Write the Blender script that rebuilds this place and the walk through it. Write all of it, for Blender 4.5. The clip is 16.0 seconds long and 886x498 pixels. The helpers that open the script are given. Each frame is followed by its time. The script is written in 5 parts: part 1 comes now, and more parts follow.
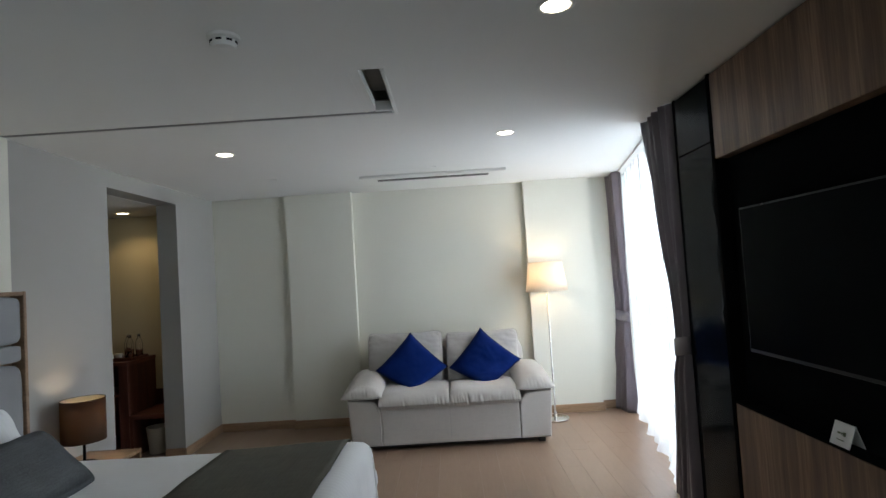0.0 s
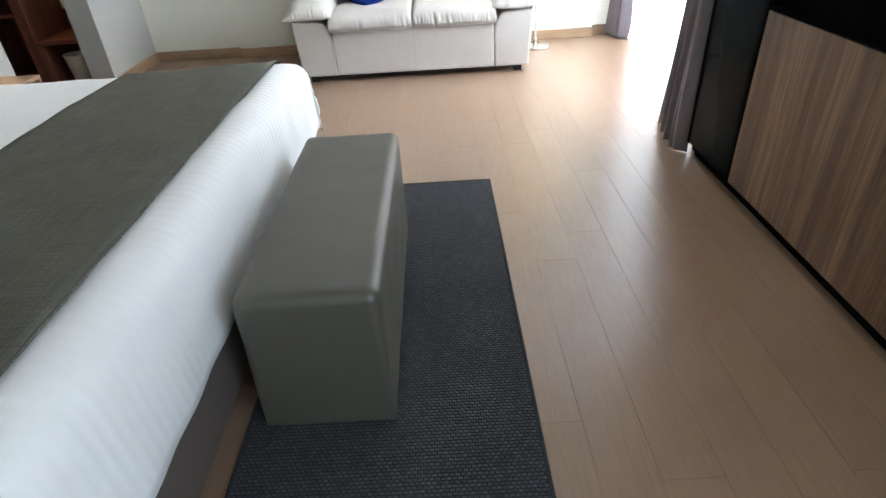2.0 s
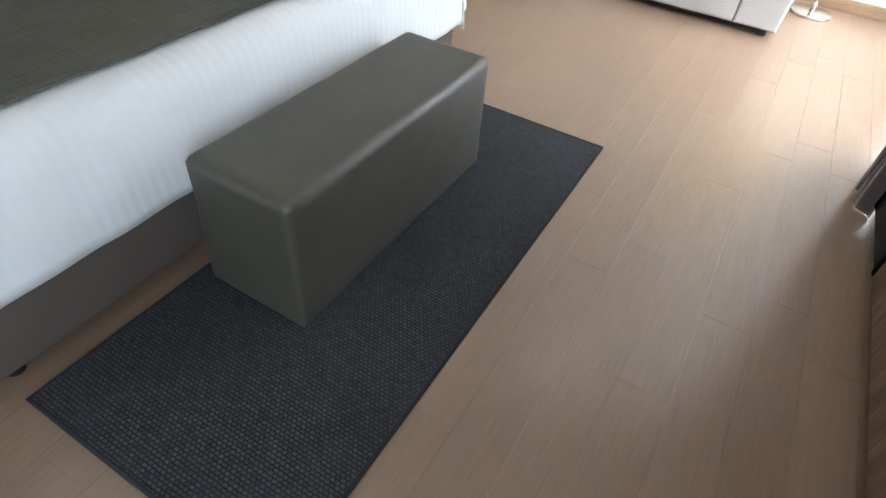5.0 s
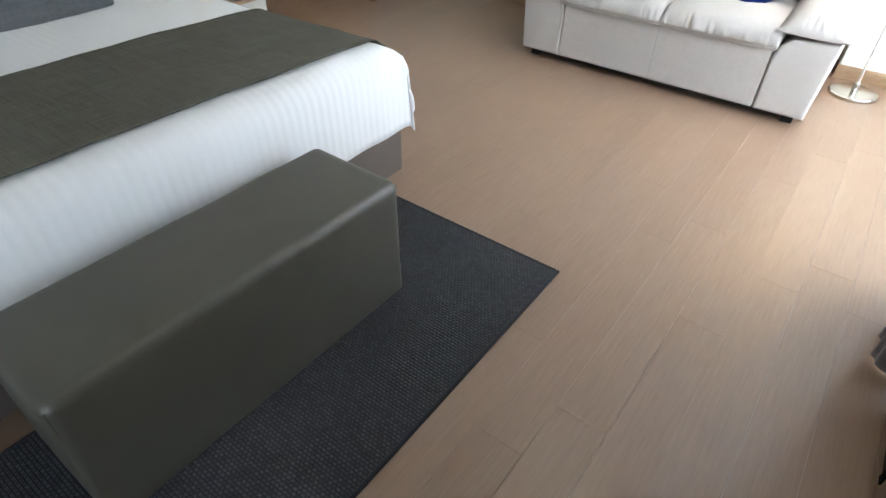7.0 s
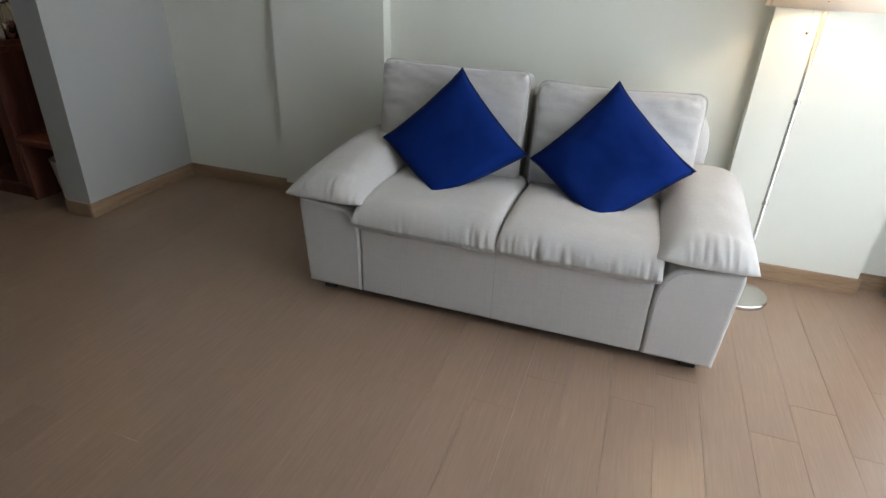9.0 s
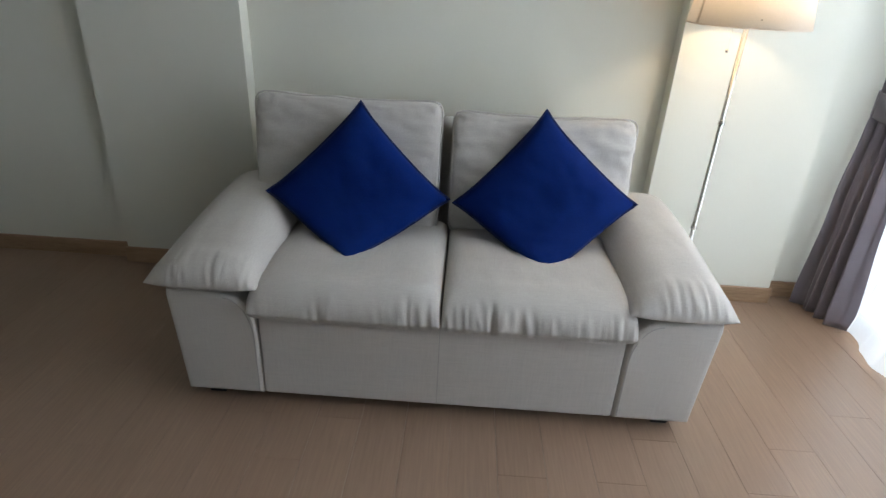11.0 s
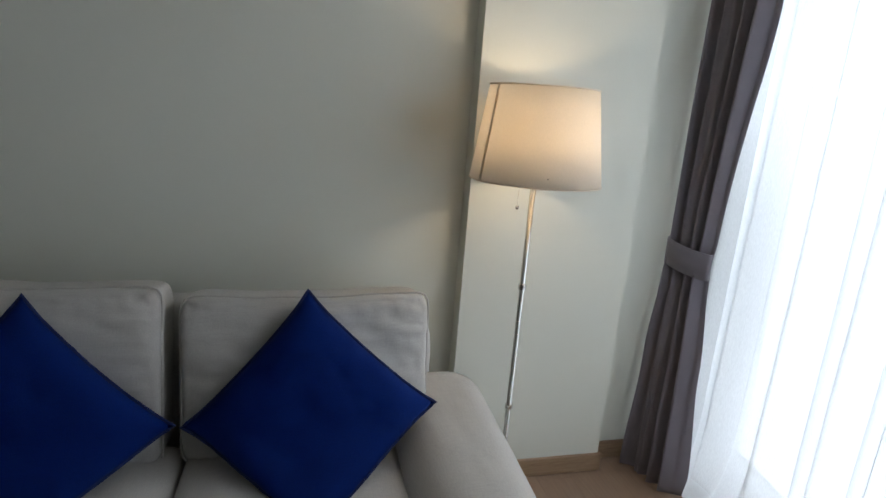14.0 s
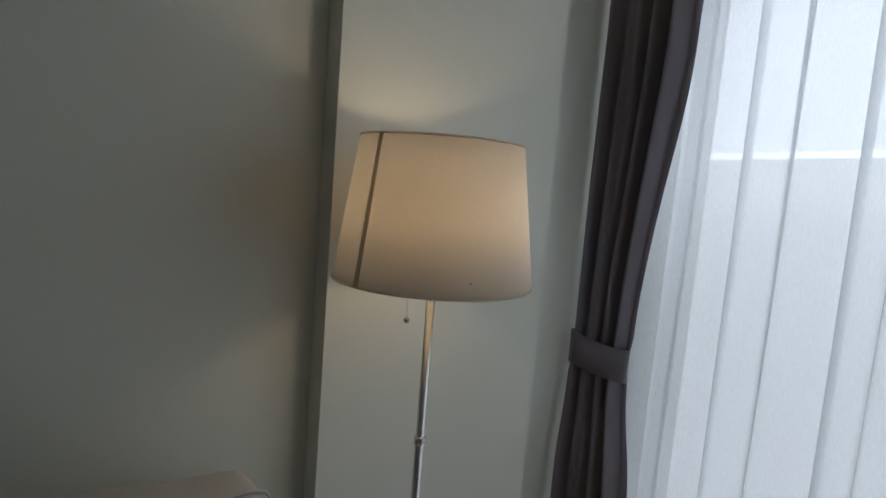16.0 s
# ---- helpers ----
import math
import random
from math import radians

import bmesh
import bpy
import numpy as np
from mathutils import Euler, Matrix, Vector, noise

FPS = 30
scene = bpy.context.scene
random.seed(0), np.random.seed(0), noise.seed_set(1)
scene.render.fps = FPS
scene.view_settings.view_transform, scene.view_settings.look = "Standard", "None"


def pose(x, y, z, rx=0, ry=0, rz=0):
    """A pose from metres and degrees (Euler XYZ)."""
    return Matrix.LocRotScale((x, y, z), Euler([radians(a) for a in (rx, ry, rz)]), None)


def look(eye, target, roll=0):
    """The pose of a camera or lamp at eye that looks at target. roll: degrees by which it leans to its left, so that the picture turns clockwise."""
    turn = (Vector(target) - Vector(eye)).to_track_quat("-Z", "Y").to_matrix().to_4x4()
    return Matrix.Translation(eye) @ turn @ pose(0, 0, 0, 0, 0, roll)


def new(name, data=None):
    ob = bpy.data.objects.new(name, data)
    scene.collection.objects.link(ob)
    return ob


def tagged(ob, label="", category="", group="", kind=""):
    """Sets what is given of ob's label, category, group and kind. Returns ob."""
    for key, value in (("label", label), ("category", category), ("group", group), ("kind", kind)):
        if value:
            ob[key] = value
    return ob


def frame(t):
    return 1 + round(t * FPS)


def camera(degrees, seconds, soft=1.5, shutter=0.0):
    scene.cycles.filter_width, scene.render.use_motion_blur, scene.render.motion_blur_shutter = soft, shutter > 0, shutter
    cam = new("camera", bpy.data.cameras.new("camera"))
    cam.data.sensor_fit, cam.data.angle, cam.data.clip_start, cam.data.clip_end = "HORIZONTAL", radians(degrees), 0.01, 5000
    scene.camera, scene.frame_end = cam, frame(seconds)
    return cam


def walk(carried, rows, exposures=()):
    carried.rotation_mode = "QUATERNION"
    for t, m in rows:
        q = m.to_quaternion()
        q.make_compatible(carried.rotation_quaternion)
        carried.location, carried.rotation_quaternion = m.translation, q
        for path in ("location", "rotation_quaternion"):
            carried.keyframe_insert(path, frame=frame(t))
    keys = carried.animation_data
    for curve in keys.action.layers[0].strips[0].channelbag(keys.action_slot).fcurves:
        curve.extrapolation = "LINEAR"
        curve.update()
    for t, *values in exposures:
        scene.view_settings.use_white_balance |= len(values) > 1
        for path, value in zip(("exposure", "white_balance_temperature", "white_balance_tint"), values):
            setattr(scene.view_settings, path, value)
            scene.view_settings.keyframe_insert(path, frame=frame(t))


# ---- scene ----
cam = camera(76.2, 16.0)
PATH = [
    (0, (0.613, 0.675, 1.569), (0.595, 2.673, 1.657), -3.6),
    (0.4, (0.579, 0.674, 1.432), (0.578, 2.674, 1.468), -3.6),
    (0.5, (0.571, 0.692, 1.41), (0.565, 2.691, 1.331), -4.1),
    (0.8, (0.621, 0.844, 1.311), (0.578, 2.742, 0.682), -4.4),
    (1, (0.655, 0.922, 1.319), (0.612, 2.749, 0.507), -4.4),
    (1.5, (0.711, 1.037, 1.308), (0.683, 2.775, 0.318), -4.0),
    (2, (0.729, 1.269, 1.309), (0.705, 2.946, 0.22), -3.7),
    (2.5, (0.774, 1.5, 1.323), (0.773, 3.151, 0.195), -3.2),
    (3, (0.867, 1.753, 1.294), (0.87, 3.359, 0.101), -2.9),
    (3.5, (0.923, 1.887, 1.29), (0.846, 3.44, 0.033), 0.9),
    (4, (1.062, 1.685, 1.34), (0.8, 3.188, 0.046), 3.1),
    (4.2, (1.153, 1.610, 1.380), (0.793, 3.073, 0.065), 4.1),
    (6.3, (1.443, 1.858, 1.362), (0.586, 3.021, -0.021), 4.2),
    (6.5, (1.475, 2.021, 1.407), (0.604, 3.193, 0.041), 3.4),
    (6.9, (1.552, 2.243, 1.448), (0.64, 3.475, 0.163), 2.0),
    (7, (1.548, 2.318, 1.438), (0.642, 3.574, 0.172), 1.8),
    (7.5, (1.487, 2.71, 1.444), (0.694, 4.165, 0.324), 2.7),
    (7.8, (1.419, 2.911, 1.405), (0.745, 4.473, 0.354), 3.7),
    (8, (1.391, 3.093, 1.42), (0.764, 4.687, 0.387), 3.8),
    (8.5, (1.232, 3.468, 1.46), (0.645, 5.127, 0.509), 3.0),
    (9, (0.988, 3.807, 1.449), (0.423, 5.494, 0.535), 2.2),
    (9.5, (0.841, 4.092, 1.439), (0.365, 5.811, 0.535), 1.9),
    (9.7, (0.793, 4.212, 1.430), (0.372, 5.943, 0.521), 2.0),
    (11.8, (0.541, 4.262, 1.461), (0.616, 6.071, 0.612), 3.1),
    (12, (0.542, 4.267, 1.46), (0.625, 6.078, 0.616), 3.0),
    (12.5, (0.56, 4.299, 1.449), (0.678, 6.108, 0.603), 2.9),
    (13, (0.631, 4.464, 1.507), (0.791, 6.278, 0.68), 3.2),
    (13.5, (0.789, 4.676, 1.558), (0.993, 6.563, 0.926), 3.1),
    (14, (0.852, 4.841, 1.535), (1.353, 6.717, 1.056), 4.4),
    (14.5, (0.870, 5.074, 1.531), (1.612, 6.889, 1.156), 5.0),
    (15, (0.922, 5.291, 1.508), (1.825, 7.048, 1.196), 5.1),
    (15.5, (1.029, 5.586, 1.567), (2.058, 7.275, 1.272), 5.3),
    (16, (0.96, 5.548, 1.533), (2.044, 7.214, 1.311), 4.6),
]
walk(cam, [(t, look(eye, target, roll)) for t, eye, target, roll in PATH], [(0, -0.5), (0.5, -0.5), (1.0, 0.6), (1.5, 1.1), (4.0, 1.1), (6.5, 1.15), (7.0, 0.85), (8.0, 0.15), (8.5, -0.18), (9.5, -0.24), (12.5, -0.7), (13.0, -0.7), (13.5, -1.1), (14.5, -1.95), (16, -2.7)])

# ---- light ----
SUN_EL, SUN_AZ = radians(52), radians(70)
world = bpy.data.worlds.new("sky_world")
scene.world = world
world.use_nodes = True
wn = world.node_tree
sky = wn.nodes.new("ShaderNodeTexSky")
sky.sky_type, sky.sun_disc, sky.sun_elevation, sky.sun_rotation = "NISHITA", False, SUN_EL, SUN_AZ
wn.links.new(sky.outputs[0], wn.nodes["Background"].inputs["Color"])
wn.nodes["Background"].inputs["Strength"].default_value = 0.12

# the window runs a few degrees off the y axis
WX, WY, WS = 2.06, 4.2, 0.167
WU = Vector((WS, 1, 0)).normalized()
WN = Vector((1, -WS, 0)).normalized()


def win(y, off=0.0, z=0.0):
    """A point on the curtain line beside the window, moved outwards by off."""
    return Vector((WX + (y - WY) * WS, y, z)) + WN * off


def area_lamp(name, eye, target, sx, sy, watts, color):
    d = bpy.data.lights.new(name, "AREA")
    d.shape, d.size, d.size_y, d.energy, d.color = "RECTANGLE", sx, sy, watts, color
    ob = new(name, d)
    ob.matrix_world = look(eye, target)
    return ob


SKY_WATTS, STREET_WATTS, SECOND_WATTS = 60, 78, 34
DAY = (0.79, 0.88, 1.0)
DOWN = Vector((0, 0, 0.3))
c = win(5.58, 0.44, 2.13)
area_lamp("window_sky_light", c, c - WN * 2 - DOWN, 2.78, 0.84, SKY_WATTS, DAY).data.spread = radians(130)
c = win(5.58, 0.44, 0.88)
area_lamp("window_street_light", c, c - WN * 2, 2.78, 1.70, STREET_WATTS, DAY).data.spread = radians(146)
area_lamp("second_window_light", (2.42, -0.1, 1.35), (0, -0.1, 1.2), 2.1, 2.0, SECOND_WATTS, (0.70, 0.84, 1.0))
sun = bpy.data.lights.new("sun", "SUN")
sun.energy, sun.angle, sun.color = 1.0, radians(12), (1.0, 0.96, 0.9)
sun_ob = new("sun", sun)
sun_ob.matrix_world = look((30, 12, 38), (0, 0, 0))


def spot(name, x, y, z, watts, color, size=110, blend=0.6, radius=0.04):
    d = bpy.data.lights.new(name, "SPOT")
    d.energy, d.color, d.spot_size, d.spot_blend, d.shadow_soft_size = watts, color, radians(size), blend, radius
    ob = new(name, d)
    ob.matrix_world = look((x, y, z), (x, y + 0.001, 0))
    return ob


def bulb(name, x, y, z, watts, color, radius=0.03):
    d = bpy.data.lights.new(name, "POINT")
    d.energy, d.color, d.shadow_soft_size = watts, color, radius
    ob = new(name, d)
    ob.location = (x, y, z)
    return ob


CEIL = 2.53
WARM = (1.0, 0.78, 0.52)
DOWNLIGHTS = [(1.065, 4.60), (-0.96, 4.72), (1.065, 2.72)]
for x, y in DOWNLIGHTS:
    spot("downlight_lamp", x, y, CEIL - 0.015, 2.5, (1.0, 0.9, 0.74))
spot("hall_lamp", -2.70, 6.42, 2.38, 7.5, (1.0, 0.72, 0.36), 130)
bulb("floor_lamp_bulb", 1.61, 6.58, 1.51, 9.0, WARM)
bulb("bedside_lamp_bulb", -1.80, 4.33, 0.78, 6.5, WARM)


# ---- materials ----
def base_mat(name):
    m = bpy.data.materials.new(name)
    m.use_nodes = True
    return m, m.node_tree.nodes, m.node_tree.links, m.node_tree.nodes["Principled BSDF"]


def surf(name, color, rough=0.6, metal=0.0, var=0.10, scale=6.0, bump=0.15, bscale=180.0,
         stretch=(1, 1, 1), dist=0.002, sheen=0.0, coat=0.0, rough_var=0.08, spec=0.5):
    """Noise-varied colour at two scales, with fine relief."""
    m, n, l, b = base_mat(name)
    tc = n.new("ShaderNodeTexCoord")
    mp = n.new("ShaderNodeMapping")
    mp.inputs["Scale"].default_value = stretch
    l.new(tc.outputs["Object"], mp.inputs["Vector"])
    big = n.new("ShaderNodeTexNoise")
    big.inputs["Scale"].default_value, big.inputs["Detail"].default_value = scale, 5
    l.new(mp.outputs[0], big.inputs["Vector"])
    fine = n.new("ShaderNodeTexNoise")
    fine.inputs["Scale"].default_value, fine.inputs["Detail"].default_value = bscale, 3
    l.new(mp.outputs[0], fine.inputs["Vector"])
    add = n.new("ShaderNodeMath")
    add.operation = "MULTIPLY_ADD"
    add.inputs[1].default_value, add.inputs[2].default_value = 0.4, 0.0
    l.new(fine.outputs[0], add.inputs[0])
    tot = n.new("ShaderNodeMath")
    tot.operation = "MULTIPLY_ADD"
    tot.inputs[1].default_value = 0.6
    l.new(big.outputs[0], tot.inputs[0])
    l.new(add.outputs[0], tot.inputs[2])
    ramp = n.new("ShaderNodeValToRGB")
    e = ramp.color_ramp.elements
    e[0].position, e[1].position = 0.3, 0.7
    e[0].color = (*[v * (1 - var) for v in color], 1)
    e[1].color = (*[min(1, v * (1 + var)) for v in color], 1)
    l.new(tot.outputs[0], ramp.inputs[0])
    l.new(ramp.outputs[0], b.inputs["Base Color"])
    rr = n.new("ShaderNodeMapRange")
    rr.inputs["To Min"].default_value, rr.inputs["To Max"].default_value = max(0.02, rough - rough_var), min(1, rough + rough_var)
    l.new(big.outputs[0], rr.inputs["Value"])
    l.new(rr.outputs[0], b.inputs["Roughness"])
    b.inputs["Metallic"].default_value = metal
    b.inputs["Sheen Weight"].default_value = sheen
    b.inputs["Coat Weight"].default_value = coat
    b.inputs["Specular IOR Level"].default_value = spec
    if bump:
        bp = n.new("ShaderNodeBump")
        bp.inputs["Strength"].default_value, bp.inputs["Distance"].default_value = bump, dist
        l.new(fine.outputs[0], bp.inputs["Height"])
        l.new(bp.outputs[0], b.inputs["Normal"])
    return m


def wood(name, dark, mid, light, along="y", grain=16.0, rough=0.38, bump=0.12, vary=0.16, slow=0.09):
    """Long grain along one axis, with streaks and a shift from piece to piece."""
    m, n, l, b = base_mat(name)
    tc = n.new("ShaderNodeTexCoord")
    oi = n.new("ShaderNodeObjectInfo")
    mul = n.new("ShaderNodeVectorMath")
    mul.operation = "SCALE"
    mul.inputs[0].default_value = (13.7, 7.3, 3.1)
    l.new(oi.outputs["Random"], mul.inputs["Scale"])
    addv = n.new("ShaderNodeVectorMath")
    l.new(tc.outputs["Object"], addv.inputs[0])
    l.new(mul.outputs[0], addv.inputs[1])
    mp = n.new("ShaderNodeMapping")
    s = {"x": (slow, 1, 1), "y": (1, slow, 1), "z": (1, 1, slow)}[along]
    mp.inputs["Scale"].default_value = s
    l.new(addv.outputs[0], mp.inputs["Vector"])
    a = n.new("ShaderNodeTexNoise")
    a.inputs["Scale"].default_value, a.inputs["Detail"].default_value, a.inputs["Distortion"].default_value = grain, 6, 0.6
    l.new(mp.outputs[0], a.inputs["Vector"])
    f = n.new("ShaderNodeTexNoise")
    f.inputs["Scale"].default_value, f.inputs["Detail"].default_value = grain * 9, 4
    l.new(mp.outputs[0], f.inputs["Vector"])
    mixf = n.new("ShaderNodeMath")
    mixf.operation = "MULTIPLY_ADD"
    mixf.inputs[1].default_value = 0.35
    l.new(f.outputs[0], mixf.inputs[0])
    sc = n.new("ShaderNodeMath")
    sc.operation = "MULTIPLY"
    sc.inputs[1].default_value = 0.65
    l.new(a.outputs[0], sc.inputs[0])
    l.new(sc.outputs[0], mixf.inputs[2])
    ramp = n.new("ShaderNodeValToRGB")
    e = ramp.color_ramp.elements
    e[0].position, e[1].position = 0.36, 0.64
    e[0].color, e[1].color = (*dark, 1), (*light, 1)
    k = e.new(0.5)
    k.color = (*mid, 1)
    l.new(mixf.outputs[0], ramp.inputs[0])
    br = n.new("ShaderNodeMapRange")
    br.inputs["To Min"].default_value, br.inputs["To Max"].default_value = 1 - vary / 2, 1 + vary / 2
    l.new(oi.outputs["Random"], br.inputs["Value"])
    hs = n.new("ShaderNodeHueSaturation")
    l.new(br.outputs[0], hs.inputs["Value"])
    l.new(ramp.outputs[0], hs.inputs["Color"])
    l.new(hs.outputs[0], b.inputs["Base Color"])
    rr = n.new("ShaderNodeMapRange")
    rr.inputs["To Min"].default_value, rr.inputs["To Max"].default_value = rough - 0.06, rough + 0.1
    l.new(a.outputs[0], rr.inputs["Value"])
    l.new(rr.outputs[0], b.inputs["Roughness"])
    bp = n.new("ShaderNodeBump")
    bp.inputs["Strength"].default_value, bp.inputs["Distance"].default_value = bump, 0.001
    l.new(f.outputs[0], bp.inputs["Height"])
    l.new(bp.outputs[0], b.inputs["Normal"])
    return m


def weave(name, c1, c2, size, rough=0.9, bump=0.5, dist=0.002, sheen=0.2, offset=0.5, var=0.25, rot=0.0, axes=(0, 1)):
    """Woven cloth: small crossed threads from a brick pattern, with uneven yarn."""
    m, n, l, b = base_mat(name)
    tc = n.new("ShaderNodeTexCoord")
    mp = n.new("ShaderNodeMapping")
    mp.inputs["Rotation"].default_value = (rot, rot * 0.8, rot * 0.5)
    mp.inputs["Scale"].default_value = (1 / size, 1 / size, 1 / size)
    l.new(tc.outputs["Object"], mp.inputs["Vector"])
    bt = n.new("ShaderNodeTexBrick")
    bt.offset = offset
    for key, v in (("Scale", 1.0), ("Mortar Size", 0.16), ("Mortar Smooth", 0.8), ("Brick Width", 1.0), ("Row Height", 0.75)):
        bt.inputs[key].default_value = v
    bt.inputs["Color1"].default_value, bt.inputs["Color2"].default_value = (*c1, 1), (*c2, 1)
    bt.inputs["Mortar"].default_value = (*[v * 0.35 for v in c1], 1)
    l.new(mp.outputs[0], bt.inputs["Vector"])
    no = n.new("ShaderNodeTexNoise")
    no.inputs["Scale"].default_value, no.inputs["Detail"].default_value = 3.0, 5
    l.new(tc.outputs["Object"], no.inputs["Vector"])
    br = n.new("ShaderNodeMapRange")
    br.inputs["To Min"].default_value, br.inputs["To Max"].default_value = 1 - var, 1 + var
    l.new(no.outputs[0], br.inputs["Value"])
    hs = n.new("ShaderNodeHueSaturation")
    l.new(br.outputs[0], hs.inputs["Value"])
    l.new(bt.outputs["Color"], hs.inputs["Color"])
    l.new(hs.outputs[0], b.inputs["Base Color"])
    b.inputs["Roughness"].default_value, b.inputs["Sheen Weight"].default_value = rough, sheen
    bp = n.new("ShaderNodeBump")
    bp.inputs["Strength"].default_value, bp.inputs["Distance"].default_value = bump, dist
    bp.invert = True
    l.new(bt.outputs["Fac"], bp.inputs["Height"])
    l.new(bp.outputs[0], b.inputs["Normal"])
    return m


def cloth_light(name, color, through_w, clear, scale=900.0):
    """Thin cloth that lets light through: diffuse, translucent and a share of open weave."""
    m, n, l, b = base_mat(name)
    n.remove(b)
    out = n["Material Output"]
    tc = n.new("ShaderNodeTexCoord")
    mp = n.new("ShaderNodeMapping")
    mp.inputs["Scale"].default_value = (1, 1, 0.25)
    l.new(tc.outputs["Object"], mp.inputs["Vector"])
    no = n.new("ShaderNodeTexNoise")
    no.inputs["Scale"].default_value, no.inputs["Detail"].default_value = scale, 2
    l.new(mp.outputs[0], no.inputs["Vector"])
    ramp = n.new("ShaderNodeValToRGB")
    ramp.color_ramp.elements[0].position, ramp.color_ramp.elements[1].position = 0.3, 0.7
    ramp.color_ramp.elements[0].color = (*[v * 0.95 for v in color], 1)
    ramp.color_ramp.elements[1].color = (*color, 1)
    l.new(no.outputs[0], ramp.inputs[0])
    d, t = n.new("ShaderNodeBsdfDiffuse"), n.new("ShaderNodeBsdfTranslucent")
    l.new(ramp.outputs[0], d.inputs["Color"])
    l.new(ramp.outputs[0], t.inputs["Color"])
    mx = n.new("ShaderNodeMixShader")
    mx.inputs[0].default_value = through_w
    l.new(d.outputs[0], mx.inputs[1])
    l.new(t.outputs[0], mx.inputs[2])
    last = mx
    if clear:
        tr = n.new("ShaderNodeBsdfTransparent")
        mr = n.new("ShaderNodeMapRange")
        mr.inputs["To Min"].default_value, mr.inputs["To Max"].default_value = max(0, clear - 0.15), clear + 0.15
        l.new(no.outputs[0], mr.inputs["Value"])
        m2 = n.new("ShaderNodeMixShader")
        l.new(mr.outputs[0], m2.inputs[0])
        l.new(mx.outputs[0], m2.inputs[1])
        l.new(tr.outputs[0], m2.inputs[2])
        last = m2
    l.new(last.outputs[0], out.inputs["Surface"])
    return m


def glow(name, color, strength):
    m, n, l, b = base_mat(name)
    b.inputs["Base Color"].default_value = (*color, 1)
    b.inputs["Emission Color"].default_value = (*color, 1)
    b.inputs["Emission Strength"].default_value = strength
    return m


def glassy(name, color=(1, 1, 1), rough=0.0, ior=1.45):
    m, n, l, b = base_mat(name)
    b.inputs["Base Color"].default_value = (*color, 1)
    b.inputs["Transmission Weight"].default_value = 1
    b.inputs["Roughness"].default_value, b.inputs["IOR"].default_value = rough, ior
    return m


def linen(name, color, var=0.10, slub=0.5, bump=0.35, spec=0.2, size=1.0):
    """Plain woven cloth with crossed slubby threads and a soft blotchy tone."""
    m, n, l, b = base_mat(name)
    tc = n.new("ShaderNodeTexCoord")
    outs = []
    for sc in ((14, 420, 420), (420, 14, 420), (420, 420, 14)):
        mp = n.new("ShaderNodeMapping")
        mp.inputs["Scale"].default_value = [v / size for v in sc]
        l.new(tc.outputs["Object"], mp.inputs["Vector"])
        t = n.new("ShaderNodeTexNoise")
        t.inputs["Scale"].default_value, t.inputs["Detail"].default_value = 1.0, 2
        l.new(mp.outputs[0], t.inputs["Vector"])
        outs.append(t.outputs[0])
    a1 = n.new("ShaderNodeMath")
    l.new(outs[0], a1.inputs[0])
    l.new(outs[1], a1.inputs[1])
    a2 = n.new("ShaderNodeMath")
    l.new(a1.outputs[0], a2.inputs[0])
    l.new(outs[2], a2.inputs[1])
    big = n.new("ShaderNodeTexNoise")
    big.inputs["Scale"].default_value, big.inputs["Detail"].default_value = 5.0, 4
    l.new(tc.outputs["Object"], big.inputs["Vector"])
    k = n.new("ShaderNodeMath")
    k.operation = "MULTIPLY_ADD"
    k.inputs[1].default_value = 0.45
    l.new(big.outputs[0], k.inputs[0])
    l.new(a2.outputs[0], k.inputs[2])
    ramp = n.new("ShaderNodeValToRGB")
    e = ramp.color_ramp.elements
    e[0].position, e[1].position = 0.0, 1.0
    e[0].color, e[1].color = (*[v * (1 - var) for v in color], 1), (*[v * (1 + var) for v in color], 1)
    mr = n.new("ShaderNodeMapRange")
    mr.inputs["From Min"].default_value, mr.inputs["From Max"].default_value = 1.73 - slub, 1.73 + slub
    l.new(k.outputs[0], mr.inputs["Value"])
    l.new(mr.outputs[0], ramp.inputs[0])
    l.new(ramp.outputs[0], b.inputs["Base Color"])
    b.inputs["Roughness"].default_value, b.inputs["Specular IOR Level"].default_value = 0.92, spec
    bp = n.new("ShaderNodeBump")
    bp.inputs["Strength"].default_value, bp.inputs["Distance"].default_value = bump, 0.0008
    l.new(a2.outputs[0], bp.inputs["Height"])
    l.new(bp.outputs[0], b.inputs["Normal"])
    return m


